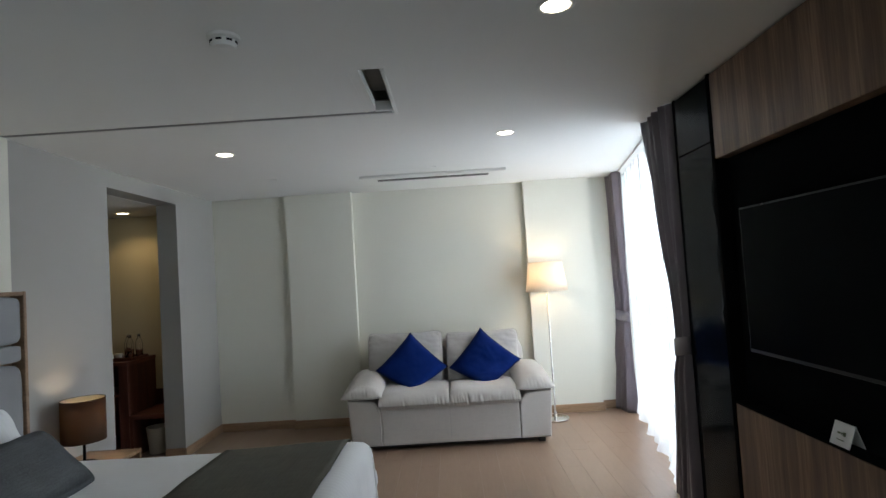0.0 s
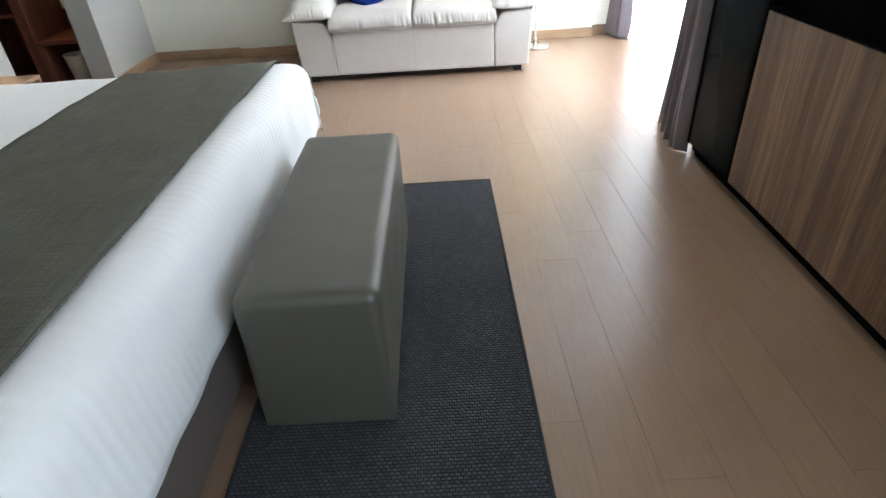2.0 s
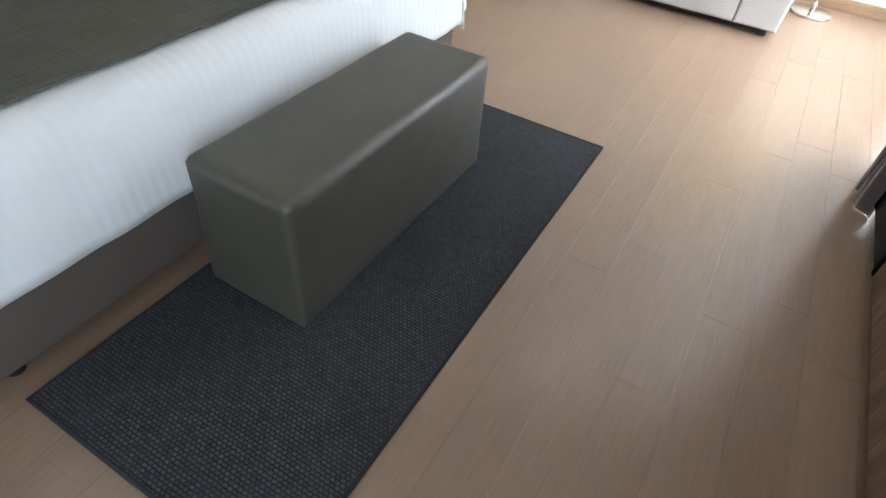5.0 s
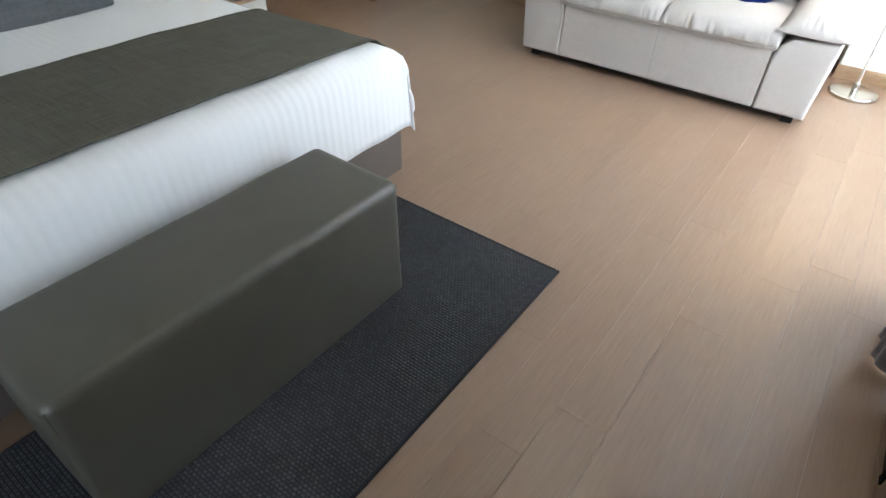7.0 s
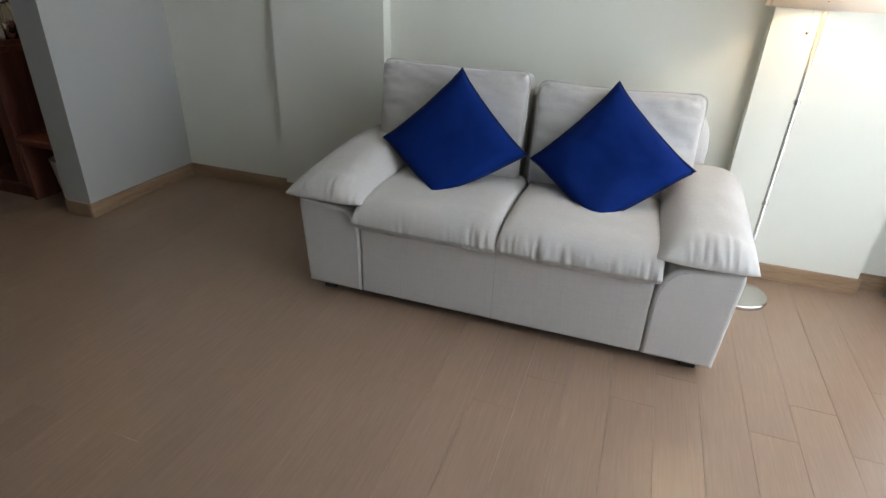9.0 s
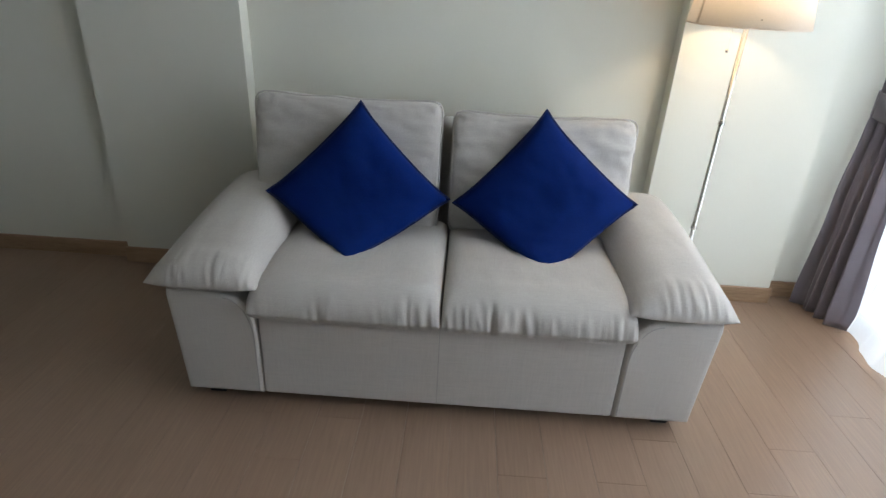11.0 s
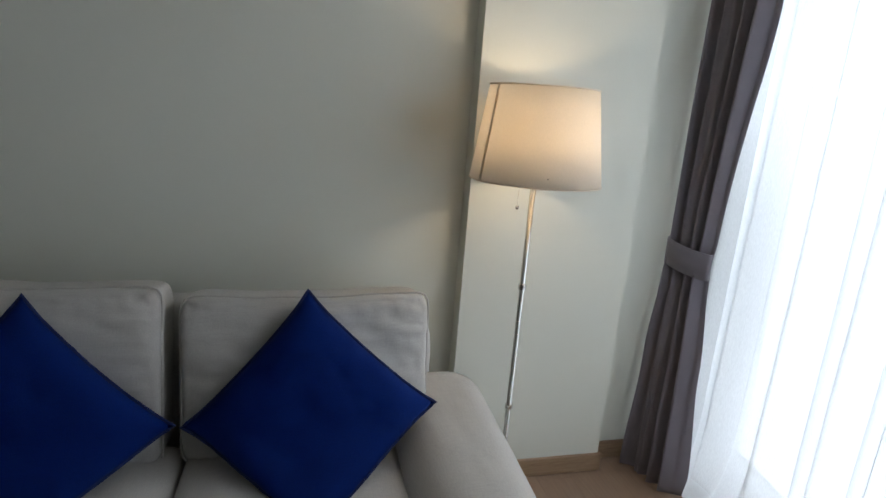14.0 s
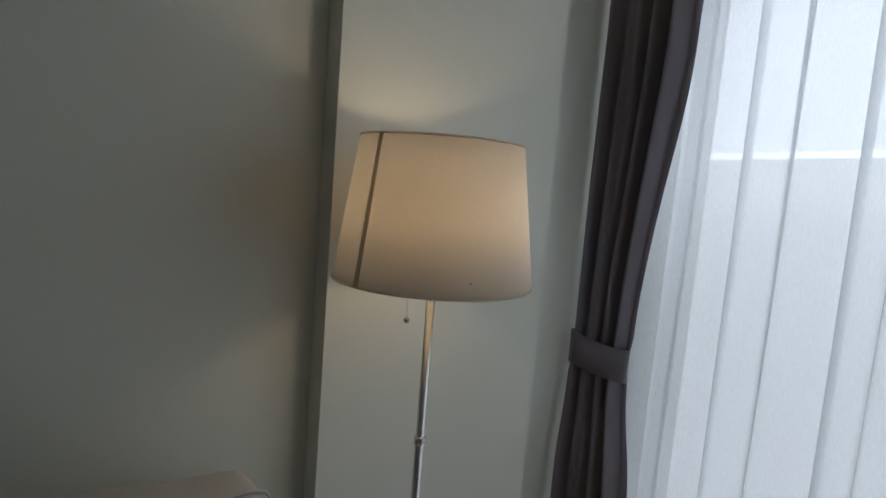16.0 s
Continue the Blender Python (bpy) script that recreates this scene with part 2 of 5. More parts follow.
def laminate(name, color):
    """Satin oak-look boards: fine flecks along the board and a small shift of tone from board to board."""
    m, n, l, b = base_mat(name)
    tc, oi = n.new("ShaderNodeTexCoord"), n.new("ShaderNodeObjectInfo")
    shift = n.new("ShaderNodeVectorMath")
    shift.operation = "SCALE"
    shift.inputs[0].default_value = (13.7, 7.3, 3.1)
    l.new(oi.outputs["Random"], shift.inputs["Scale"])
    at = n.new("ShaderNodeVectorMath")
    l.new(tc.outputs["Object"], at.inputs[0])
    l.new(shift.outputs[0], at.inputs[1])
    layers = []
    for scale, slow, detail, lo, hi, a0, a1 in ((110.0, 0.06, 3, 0.20, 0.80, 0.91, 1.08), (240.0, 0.03, 2, 0.10, 0.90, 0.92, 1.08)):
        mp = n.new("ShaderNodeMapping")
        mp.inputs["Scale"].default_value = (1, slow, 1)
        l.new(at.outputs[0], mp.inputs["Vector"])
        t = n.new("ShaderNodeTexNoise")
        t.inputs["Scale"].default_value, t.inputs["Detail"].default_value, t.inputs["Distortion"].default_value = scale, detail, 0.0
        l.new(mp.outputs[0], t.inputs["Vector"])
        mr = n.new("ShaderNodeMapRange")
        for key, v in (("From Min", lo), ("From Max", hi), ("To Min", a0), ("To Max", a1)):
            mr.inputs[key].default_value = v
        l.new(t.outputs[0], mr.inputs["Value"])
        layers.append((t, mr))
    per = n.new("ShaderNodeMapRange")
    per.inputs["To Min"].default_value, per.inputs["To Max"].default_value = 0.965, 1.035
    l.new(oi.outputs["Random"], per.inputs["Value"])
    out = per.outputs[0]
    for t, mr in layers:
        k = n.new("ShaderNodeMath")
        k.operation = "MULTIPLY"
        l.new(out, k.inputs[0])
        l.new(mr.outputs[0], k.inputs[1])
        out = k.outputs[0]
    hs = n.new("ShaderNodeHueSaturation")
    hs.inputs["Color"].default_value = (*color, 1)
    l.new(out, hs.inputs["Value"])
    l.new(hs.outputs[0], b.inputs["Base Color"])
    b.inputs["Roughness"].default_value = 0.285
    return m


M_WALL = surf("wall_paint", (0.70, 0.69, 0.60), 0.75, var=0.02, scale=1.5, bump=0.12, bscale=260, dist=0.001)
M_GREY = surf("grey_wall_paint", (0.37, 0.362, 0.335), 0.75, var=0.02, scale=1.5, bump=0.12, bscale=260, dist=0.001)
# Hall cream pushed towards yellow: the downlight's warm glow is part of the colour.
M_HALL = surf("cream_paint_lamp_yellow", (0.74, 0.66, 0.46), 0.75, var=0.03, scale=1.5, bump=0.12, bscale=260, dist=0.001)
M_CEIL = surf("ceiling_paint", (0.80, 0.80, 0.77), 0.85, var=0.015, scale=1.2, bump=0.06, bscale=300, dist=0.001)
M_PLANK = laminate("laminate_oak", (0.283, 0.187, 0.128))
M_UNDER = surf("floor_joint", (0.21, 0.14, 0.09), 0.7, var=0.1)
M_SKIRT = wood("skirting_wood", (0.23, 0.14, 0.08), (0.31, 0.20, 0.115), (0.37, 0.245, 0.15), "x", 22, 0.42, 0.1, 0.05)
M_SKIRTY = wood("skirting_wood_side", (0.23, 0.14, 0.08), (0.31, 0.20, 0.115), (0.37, 0.245, 0.15), "y", 22, 0.42, 0.1, 0.05)
M_WALNUT = wood("walnut_veneer", (0.095, 0.052, 0.030), (0.165, 0.096, 0.058), (0.29, 0.185, 0.115), "z", 11, 0.45, 0.12, 0.08, 0.05)
M_RED = wood("mahogany_veneer", (0.075, 0.022, 0.014), (0.130, 0.042, 0.026), (0.18, 0.062, 0.038), "z", 14, 0.42, 0.1, 0.06, 0.07)
M_REDX = wood("mahogany_veneer_flat", (0.10, 0.030, 0.019), (0.17, 0.052, 0.033), (0.22, 0.075, 0.047), "x", 14, 0.40, 0.1, 0.06, 0.07)
M_OAKX = wood("nightstand_wood", (0.20, 0.12, 0.07), (0.28, 0.175, 0.10), (0.35, 0.225, 0.135), "x", 16, 0.42, 0.1, 0.06)
M_BLACK = surf("black_lacquer", (0.005, 0.0055, 0.006), 0.5, var=0.1, bump=0.02, spec=0.02)
M_GLOSS = surf("black_glass", (0.006, 0.009, 0.011), 0.10, var=0.05, bump=0.0, rough_var=0.01, spec=0.10)
M_SCREEN = surf("screen_glass", (0.005, 0.006, 0.007), 0.18, var=0.05, bump=0.0, rough_var=0.02, spec=0.05)
for mt, ior in ((M_BLACK, 1.12), (M_GLOSS, 1.25), (M_SCREEN, 1.2)):
    mt.node_tree.nodes["Principled BSDF"].inputs["IOR"].default_value = ior
M_BEZEL = surf("tv_bezel", (0.03, 0.032, 0.034), 0.3, metal=0.5, var=0.05)
M_SOFA = linen("sofa_linen", (0.485, 0.458, 0.424), 0.09, 0.45, 0.25)
M_SOFAS = surf("sofa_seam", (0.36, 0.34, 0.32), 0.9, var=0.08)
M_FOOT = surf("dark_plastic_foot", (0.015, 0.014, 0.014), 0.6)
M_BLUE = linen("blue_cotton", (0.0013, 0.0145, 0.112), 0.12, 0.45, 0.3, 0.12)
M_BLUES = surf("blue_piping", (0.003, 0.014, 0.085), 0.85, var=0.08)
M_LEATHER = surf("grey_leather", (0.064, 0.060, 0.045), 0.49, var=0.08, scale=4, bump=0.3, bscale=420, dist=0.0005, spec=0.9)
M_TAUPE = surf("taupe_leather", (0.115, 0.092, 0.078), 0.5, var=0.08, scale=4, bump=0.35, bscale=420, dist=0.0006)
M_RUG = weave("charcoal_rug", (0.036, 0.037, 0.043), (0.062, 0.064, 0.072), 0.015, 0.95, 1.0, 0.006, 0.0, var=0.15)
M_RUGE = surf("rug_binding", (0.022, 0.022, 0.026), 0.9, var=0.15)
M_RUNNER = linen("bed_runner_cloth", (0.112, 0.107, 0.088), 0.30, 0.45, 0.6, 0.2, 2.2)
M_GREYP = linen("grey_pillow_cloth", (0.115, 0.120, 0.125), 0.25, 0.45, 0.5, 0.2, 2.0)
M_HEADB = surf("headboard_fabric", (0.27, 0.27, 0.28), 0.85, var=0.06, scale=5, bump=0.3, bscale=500, dist=0.0006, sheen=0.2)
M_CHROME = surf("brushed_nickel", (0.62, 0.60, 0.56), 0.22, metal=1.0, var=0.05, bump=0.03, rough_var=0.05)
M_SHADE = cloth_light("cream_lampshade", (0.90, 0.83, 0.73), 0.55, 0.0, 500)
M_SHADET = cloth_light("shade_tape", (0.82, 0.74, 0.63), 0.5, 0.0, 500)
M_SHADED = cloth_light("brown_lampshade", (0.27, 0.185, 0.135), 0.8, 0.0, 500)
M_LINER = cloth_light("lampshade_lining", (0.85, 0.77, 0.60), 0.6, 0.0, 300)
M_DRAPE = surf("mauve_grey_drape", (0.160, 0.138, 0.160), 0.46, var=0.06, scale=3, bump=0.25, bscale=600, dist=0.0005, sheen=0.3)
M_SHEER = cloth_light("white_sheer", (0.92, 0.94, 0.95), 0.80, 0.23, 240)
M_HEM = cloth_light("sheer_hem", (0.90, 0.93, 0.94), 0.5, 0.06, 240)
M_PLASTIC = surf("white_plastic", (0.78, 0.78, 0.75), 0.4, var=0.02, bump=0.0)
M_DARKSLOT = surf("dark_duct", (0.03, 0.029, 0.027), 0.8, var=0.1)
# Grey of the slot strip, also used as painted shade inside the recess.
M_SLOT = surf("slot_grey_and_shade", (0.36, 0.35, 0.335), 0.8, var=0.1)
M_LED = glow("downlight_led", (1.0, 0.90, 0.72), 14.0)
M_LEDW = glow("hall_led", (1.0, 0.86, 0.6), 10.0)
M_GLASS = glassy("clear_glass")
M_ALU = surf("window_aluminium", (0.45, 0.46, 0.47), 0.4, metal=0.6, var=0.04)
M_CARD = surf("white_card", (0.82, 0.82, 0.80), 0.6, var=0.02)
M_INK = surf("printed_ink", (0.10, 0.12, 0.06), 0.6, var=0.05)
M_BIN = surf("cream_bin_plastic", (0.62, 0.55, 0.45), 0.5, var=0.04)
M_CHINA = surf("white_china", (0.80, 0.79, 0.75), 0.2, var=0.02, bump=0.0)
M_FACADE = surf("grey_render", (0.48, 0.50, 0.52), 0.9, var=0.1, scale=0.6)
M_ROOF = surf("roof_sheet", (0.42, 0.44, 0.46), 0.7, var=0.1, scale=0.4)
M_GROUND = surf("street_ground", (0.16, 0.17, 0.15), 0.95, var=0.25, scale=0.05)


def sheet_mat():
    """White satin cotton with narrow woven stripes running up the bed."""
    m = surf("white_bed_linen", (0.80, 0.81, 0.81), 0.7, var=0.025, scale=4, bump=0.2, bscale=500, dist=0.0005, sheen=0.15)
    n, l = m.node_tree.nodes, m.node_tree.links
    b = n["Principled BSDF"]
    tc = n.new("ShaderNodeTexCoord")
    wv = n.new("ShaderNodeTexWave")
    wv.bands_direction = "Y"
    wv.inputs["Scale"].default_value = 9.0
    l.new(tc.outputs["Object"], wv.inputs["Vector"])
    bp = n.new("ShaderNodeBump")
    bp.inputs["Strength"].default_value, bp.inputs["Distance"].default_value = 0.34, 0.0022
    l.new(wv.outputs["Fac"], bp.inputs["Height"])
    l.new(bp.outputs[0], b.inputs["Normal"])
    rr = n.new("ShaderNodeMapRange")
    rr.inputs["To Min"].default_value, rr.inputs["To Max"].default_value = 0.5, 0.85
    l.new(wv.outputs["Fac"], rr.inputs["Value"])
    l.new(rr.outputs[0], b.inputs["Roughness"])
    return m


M_SHEET = sheet_mat()


# ---- shape helpers ----
def put(name, bm, material, parent=None, label="", smooth=False):
    """Link a bmesh as one mesh object."""
    me = bpy.data.meshes.new(name)
    bmesh.ops.recalc_face_normals(bm, faces=bm.faces)
    bm.to_mesh(me)
    bm.free()
    mats = material if isinstance(material, (list, tuple)) else [material]
    for mm in mats:
        me.materials.append(mm)
    if smooth:
        for p in me.polygons:
            p.use_smooth = True
    ob = new(name, me)
    if parent:
        ob.parent = parent
    if label:
        ob["label"] = label
    return ob


def part(name, bm, material, parent, label="", smooth=False):
    return put(name, bm, material, parent, label, smooth)


def thing(name, label, category, at=(0, 0, 0), group=""):
    ob = new(name)
    ob.location = at
    ob.empty_display_size = 0.05
    return tagged(ob, label, category, group)


def box(bm, x0, x1, y0, y1, z0, z1, bevel=0.0, seg=2):
    g = bmesh.ops.create_cube(bm, size=1.0, matrix=Matrix.LocRotScale(((x0 + x1) / 2, (y0 + y1) / 2, (z0 + z1) / 2), None, (x1 - x0, y1 - y0, z1 - z0)))
    if bevel:
        es = list({e for v in g["verts"] for e in v.link_edges})
        bmesh.ops.bevel(bm, geom=es, offset=bevel, segments=seg, affect="EDGES", profile=0.6)
    return bm


def bbox(x0, x1, y0, y1, z0, z1, bevel=0.0, seg=2):
    return box(bmesh.new(), x0, x1, y0, y1, z0, z1, bevel, seg)


def lathe(bm, profile, x=0.0, y=0.0, seg=40, close=False):
    """Turn a profile of (radius, z) round the upright at (x, y)."""
    rings = []
    for r, z in profile:
        if r < 1e-5:
            rings.append([bm.verts.new((x, y, z))])
        else:
            rings.append([bm.verts.new((x + r * math.cos(2 * math.pi * i / seg), y + r * math.sin(2 * math.pi * i / seg), z)) for i in range(seg)])
    for a, b in zip(rings, rings[1:]):
        for i in range(seg):
            j = (i + 1) % seg
            q = [a[i % len(a)], a[j % len(a)], b[j % len(b)], b[i % len(b)]]
            q = [v for k, v in enumerate(q) if v not in q[:k]]
            if len(q) > 2:
                bm.faces.new(q)
    return bm


def tube(bm, pts, r, seg=8, closed=False):
    """A round cord along points."""
    pts = [Vector(p) for p in pts]
    rings = []
    count = len(pts)
    for i, p in enumerate(pts):
        a = pts[(i - 1) % count] if closed or i else p
        b = pts[(i + 1) % count] if closed or i < count - 1 else p
        d = (b - a).normalized()
        up = Vector((0, 0, 1)) if abs(d.z) < 0.9 else Vector((1, 0, 0))
        s = d.cross(up).normalized()
        t = s.cross(d)
        rings.append([bm.verts.new(p + (s * math.cos(2 * math.pi * k / seg) + t * math.sin(2 * math.pi * k / seg)) * r) for k in range(seg)])
    pairs = list(zip(rings, rings[1:])) + ([(rings[-1], rings[0])] if closed else [])
    for a, b in pairs:
        for k in range(seg):
            bm.faces.new((a[k], a[(k + 1) % seg], b[(k + 1) % seg], b[k]))
    if not closed:
        bm.faces.new(rings[0])
        bm.faces.new(rings[-1])
    return bm


def soft(sx, sy, sz, n=22, power=6.0, puff=0.0, wrinkle=0.0, seed=0.0, freq=9.0, shape=None):
    """A padded box about the origin: a rounded cube with swollen faces and creased cloth. shape(u, v, w, p) bends it further."""
    bm = bmesh.new()
    made = {}

    def vert(u, v, w):
        key = (round(u, 5), round(v, 5), round(w, 5))
        if key not in made:
            nrm = (abs(u) ** power + abs(v) ** power + abs(w) ** power) ** (1 / power)
            p = Vector((u / nrm * sx / 2, v / nrm * sy / 2, w / nrm * sz / 2))
            if puff:
                p.z *= 1 + puff * (1 - u * u) * (1 - v * v)
            if wrinkle:
                q = Vector((u * sx, v * sy, w * sz)) * freq + Vector((seed, seed * 1.7, -seed))
                p += Vector((u * 0.4, v * 0.4, w)).normalized() * wrinkle * noise.fractal(q, 0.9, 2.1, 3)
            if shape:
                p = shape(u, v, w, p)
            made[key] = bm.verts.new(p)
        return made[key]

    t = [math.sin(math.pi / 2 * (-1 + 2 * i / n)) * 0.35 + (-1 + 2 * i / n) * 0.65 for i in range(n + 1)]
    for ax in range(3):
        for s in (-1, 1):
            for i in range(n):
                for j in range(n):
                    quad = []
                    for a, b in ((t[i], t[j]), (t[i + 1], t[j]), (t[i + 1], t[j + 1]), (t[i], t[j + 1])):
                        co = [0, 0, 0]
                        co[ax], co[(ax + 1) % 3], co[(ax + 2) % 3] = s, a, b
                        quad.append(vert(*co))
                    bm.faces.new(quad if s > 0 else quad[::-1])
    return bm


def moved(bm, m):
    bmesh.ops.transform(bm, matrix=m, verts=bm.verts)
    return bm


# ---- setting ----
def structure(name, bm, material, label, category):
    return tagged(put(name, bm, material), label, category, kind="structure")


YB, YR = 6.84, 6.925      # faces of the piers and of the recessed wall between them
XP, XP2 = -1.97, -2.16    # the two faces of the partition towards the hall
LINTEL = 2.395
PL0, PL1 = -1.142, -0.42  # the two edges of the pier beside the partition
YP, YL = 6.834, 6.888     # its face and the wall face next to it
OPEN0, OPEN1 = 4.95, 6.045

bm = bmesh.new()
box(bm, XP2, 3.2, YR, YR + 0.18, 0, CEIL + 0.15)
box(bm, PL0, PL1, YP, YR + 0.01, 0, CEIL)
box(bm, XP2, PL0, YL, YR + 0.01, 0, CEIL)
box(bm, 1.472, 2.18, YB, YR + 0.01, 0, CEIL)
structure("wall_north", bm, M_WALL, "off-white painted wall with shallow piers behind the sofa", "wall")
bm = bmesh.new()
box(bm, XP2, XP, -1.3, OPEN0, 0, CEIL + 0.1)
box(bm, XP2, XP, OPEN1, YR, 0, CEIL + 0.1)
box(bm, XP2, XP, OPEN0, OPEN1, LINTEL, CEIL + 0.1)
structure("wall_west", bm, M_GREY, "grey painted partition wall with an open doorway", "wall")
structure("wall_panel_headboard", bbox(XP, XP + 0.014, -1.2, 3.965, 0, CEIL), M_WALL, "pale painted wall panel behind the bed headboard", "wall")
structure("wall_south", bbox(XP2, 3.2, -1.45, -1.3, 0, CEIL + 0.15), M_WALL, "off-white painted end wall of the room", "wall")
bm = bmesh.new()
box(bm, 2.34, 2.52, 1.0, 4.12, 0, CEIL + 0.15)
box(bm, 2.34, 2.52, -1.3, -1.2, 0, CEIL + 0.15)
box(bm, 2.34, 2.52, -1.2, 1.0, 2.40, CEIL + 0.15)
box(bm, 2.34, 2.52, -1.2, 1.0, 0, 0.30)
structure("wall_east", bm, M_WALL, "off-white painted wall behind the television panelling", "wall")

# the window wall: a slim upstand, a head and two ends round the tall opening
GL = 0.30
bm = bmesh.new()
for y0, y1, z0, z1 in ((3.9, 4.24, 0, CEIL + 0.15), (6.87, 7.1, 0, CEIL + 0.15), (4.24, 6.87, 2.46, CEIL + 0.15), (4.24, 6.87, -0.1, 0.03)):
    a, b2 = win(y0, GL - 0.04), win(y1, GL - 0.04)
    vs = []
    for z in (z0, z1):
        for p in (a, b2, b2 + WN * 0.16, a + WN * 0.16):
            vs.append(bm.verts.new((p.x, p.y, z)))
    for f in ((0, 1, 2, 3), (4, 5, 6, 7), (0, 1, 5, 4), (1, 2, 6, 5), (2, 3, 7, 6), (3, 0, 4, 7)):
        bm.faces.new([vs[i] for i in f])
structure("wall_window_side", bm, M_WALL, "off-white wall round the tall window opening", "wall")


def slab_on_window(y0, y1, o0, o1, z0, z1, bevel=0.004):
    """A box lying along the window line."""
    bm = bmesh.new()
    mid = win((y0 + y1) / 2, (o0 + o1) / 2)
    ln = (win(y1) - win(y0)).length
    box(bm, -ln / 2, ln / 2, -(o1 - o0) / 2, (o1 - o0) / 2, z0, z1, bevel, 1)
    ang = math.atan2(WU.y, WU.x)
    return moved(bm, Matrix.Translation((mid.x, mid.y, 0)) @ Matrix.Rotation(ang, 4, "Z"))


window = tagged(new("window_1"), "tall aluminium sliding window behind sheer curtains", "window", kind="structure")
for y0, y1, z0, z1 in ((4.24, 4.30, 0.03, 2.46), (6.81, 6.87, 0.03, 2.46), (5.52, 5.58, 0.07, 2.40), (4.30, 6.81, 2.40, 2.46), (4.30, 6.81, 0.03, 0.07)):
    part("window_frame", slab_on_window(y0, y1, GL - 0.02, GL + 0.04, z0, z1), M_ALU, window)
for y0, y1 in ((4.30, 5.52), (5.58, 6.81)):
    p = part("pane", slab_on_window(y0, y1, GL + 0.006, GL + 0.012, 0.07, 2.40, 0), M_GLASS, window)
    p.visible_shadow = False
part("floor_track", slab_on_window(4.3, 6.80, 0.09, 0.17, 0.003, 0.014, 0.002), M_DARKSLOT, window, "dark metal floor track")

# ceiling with its slot and access opening
bm = bmesh.new()
SLX, SLY = 0.335, 3.945
for x0, x1, y0, y1 in ((XP2, SLX - 0.125, -1.4, SLY - 0.045), (SLX + 0.02, 3.2, -1.4, 7.0), (XP2, SLX + 0.02, SLY, 7.0),
                       (SLX - 0.125, SLX + 0.02, -1.4, 3.235)):
    box(bm, x0, x1, y0, y1, CEIL, CEIL + 0.04)
box(bm, SLX - 0.125, SLX - 0.10, 3.235, SLY - 0.045, CEIL, CEIL + 0.04)
box(bm, XP2, 3.2, -1.4, 7.0, CEIL + 0.22, CEIL + 0.30)
box(bm, SLX - 0.10, SLX - 0.085, 3.235, 3.87, CEIL - 0.004, CEIL + 0.05)
box(bm, SLX - 0.145, SLX - 0.137, 3.235, 3.91, CEIL - 0.002, CEIL + 0.002)
structure("ceiling", bm, M_CEIL, "white plasterboard ceiling with a recessed slot", "ceiling")
bm = bmesh.new()
box(bm, XP2, SLX, SLY - 0.045, SLY - 0.012, CEIL + 0.014, CEIL + 0.03)
box(bm, SLX - 0.10, SLX + 0.02, 3.235, SLY - 0.045, CEIL + 0.12, CEIL + 0.13)
# Thin lining on the far side colours in the slot's shadow line.
box(bm, XP2, SLX, SLY - 0.007, SLY - 0.001, CEIL + 0.002, CEIL + 0.08)
structure("ceiling_slot", bm, M_SLOT, "grey strip and shade-coloured lining inside the ceiling slot", "ceiling slot")
bm = bmesh.new()
box(bm, SLX + 0.014, SLX + 0.034, 3.235, SLY + 0.02, CEIL - 0.005, CEIL + 0.06, 0.002, 1)
box(bm, SLX - 0.09, SLX + 0.014, SLY - 0.075, SLY - 0.045, CEIL - 0.003, CEIL + 0.05, 0.002, 1)
structure("trim_slot", bm, M_PLASTIC, "white trim round the ceiling opening", "trim")

# hall beyond the doorway
structure("wall_hall_north", bbox(-5.2, XP2 + 0.005, 6.76, 6.9, 0, CEIL), M_HALL, "cream wall of the hall, coloured yellower for its warm downlight", "wall")
structure("wall_hall_west", bbox(-5.35, -5.2, 2.4, 6.9, 0, CEIL), M_HALL, "end wall of the hall in the same lamp-yellowed cream", "wall")
structure("wall_hall_south", bbox(-5.2, XP2, 2.4, 2.55, 0, CEIL), M_HALL, "side wall of the hall in the same lamp-yellowed cream", "wall")
structure("ceiling_hall", bbox(-5.3, XP2 - 0.002, 2.4, 6.9, LINTEL, LINTEL + 0.06), M_CEIL, "white lowered ceiling of the hall", "ceiling")


# skirting boards
def skirting(name, x0, x1, y0, y1, along, label="brown wood skirting board"):
    bm = bmesh.new()
    box(bm, x0, x1, y0, y1, 0, 0.088, 0.004, 1)
    return structure(name, bm, M_SKIRT if along == "x" else M_SKIRTY, label, "baseboard")


T = 0.014
skirting("baseboard_north_1", XP + T, PL0 - T, YL - T, YL, "x")
skirting("baseboard_north_2", PL0 - T, PL1 + T, YP - T, YP, "x")
skirting("baseboard_north_3", PL1 + T, 1.472 - T, YR - T, YR, "x")
skirting("baseboard_north_4", 1.472 - T, 2.18 + T, YB - T, YB, "x")
skirting("baseboard_north_5", 2.18 + T, 2.70, YR - T, YR, "x")
skirting("baseboard_west_1", XP, XP + T, OPEN1 - T, YR, "y")
skirting("baseboard_west_2", XP2, XP, OPEN1 - T, OPEN1, "x")
skirting("baseboard_west_3", XP, XP + T, -1.3, OPEN0 + T, "y")
skirting("baseboard_west_4", XP2, XP, OPEN0, OPEN0 + T, "x")

# outside
g = bmesh.new()
bmesh.ops.create_grid(g, x_segments=8, y_segments=8, size=900, matrix=Matrix.Translation((0, 0, -12)))
structure("ground", g, M_GROUND, "grey-green ground far below the window", "ground")


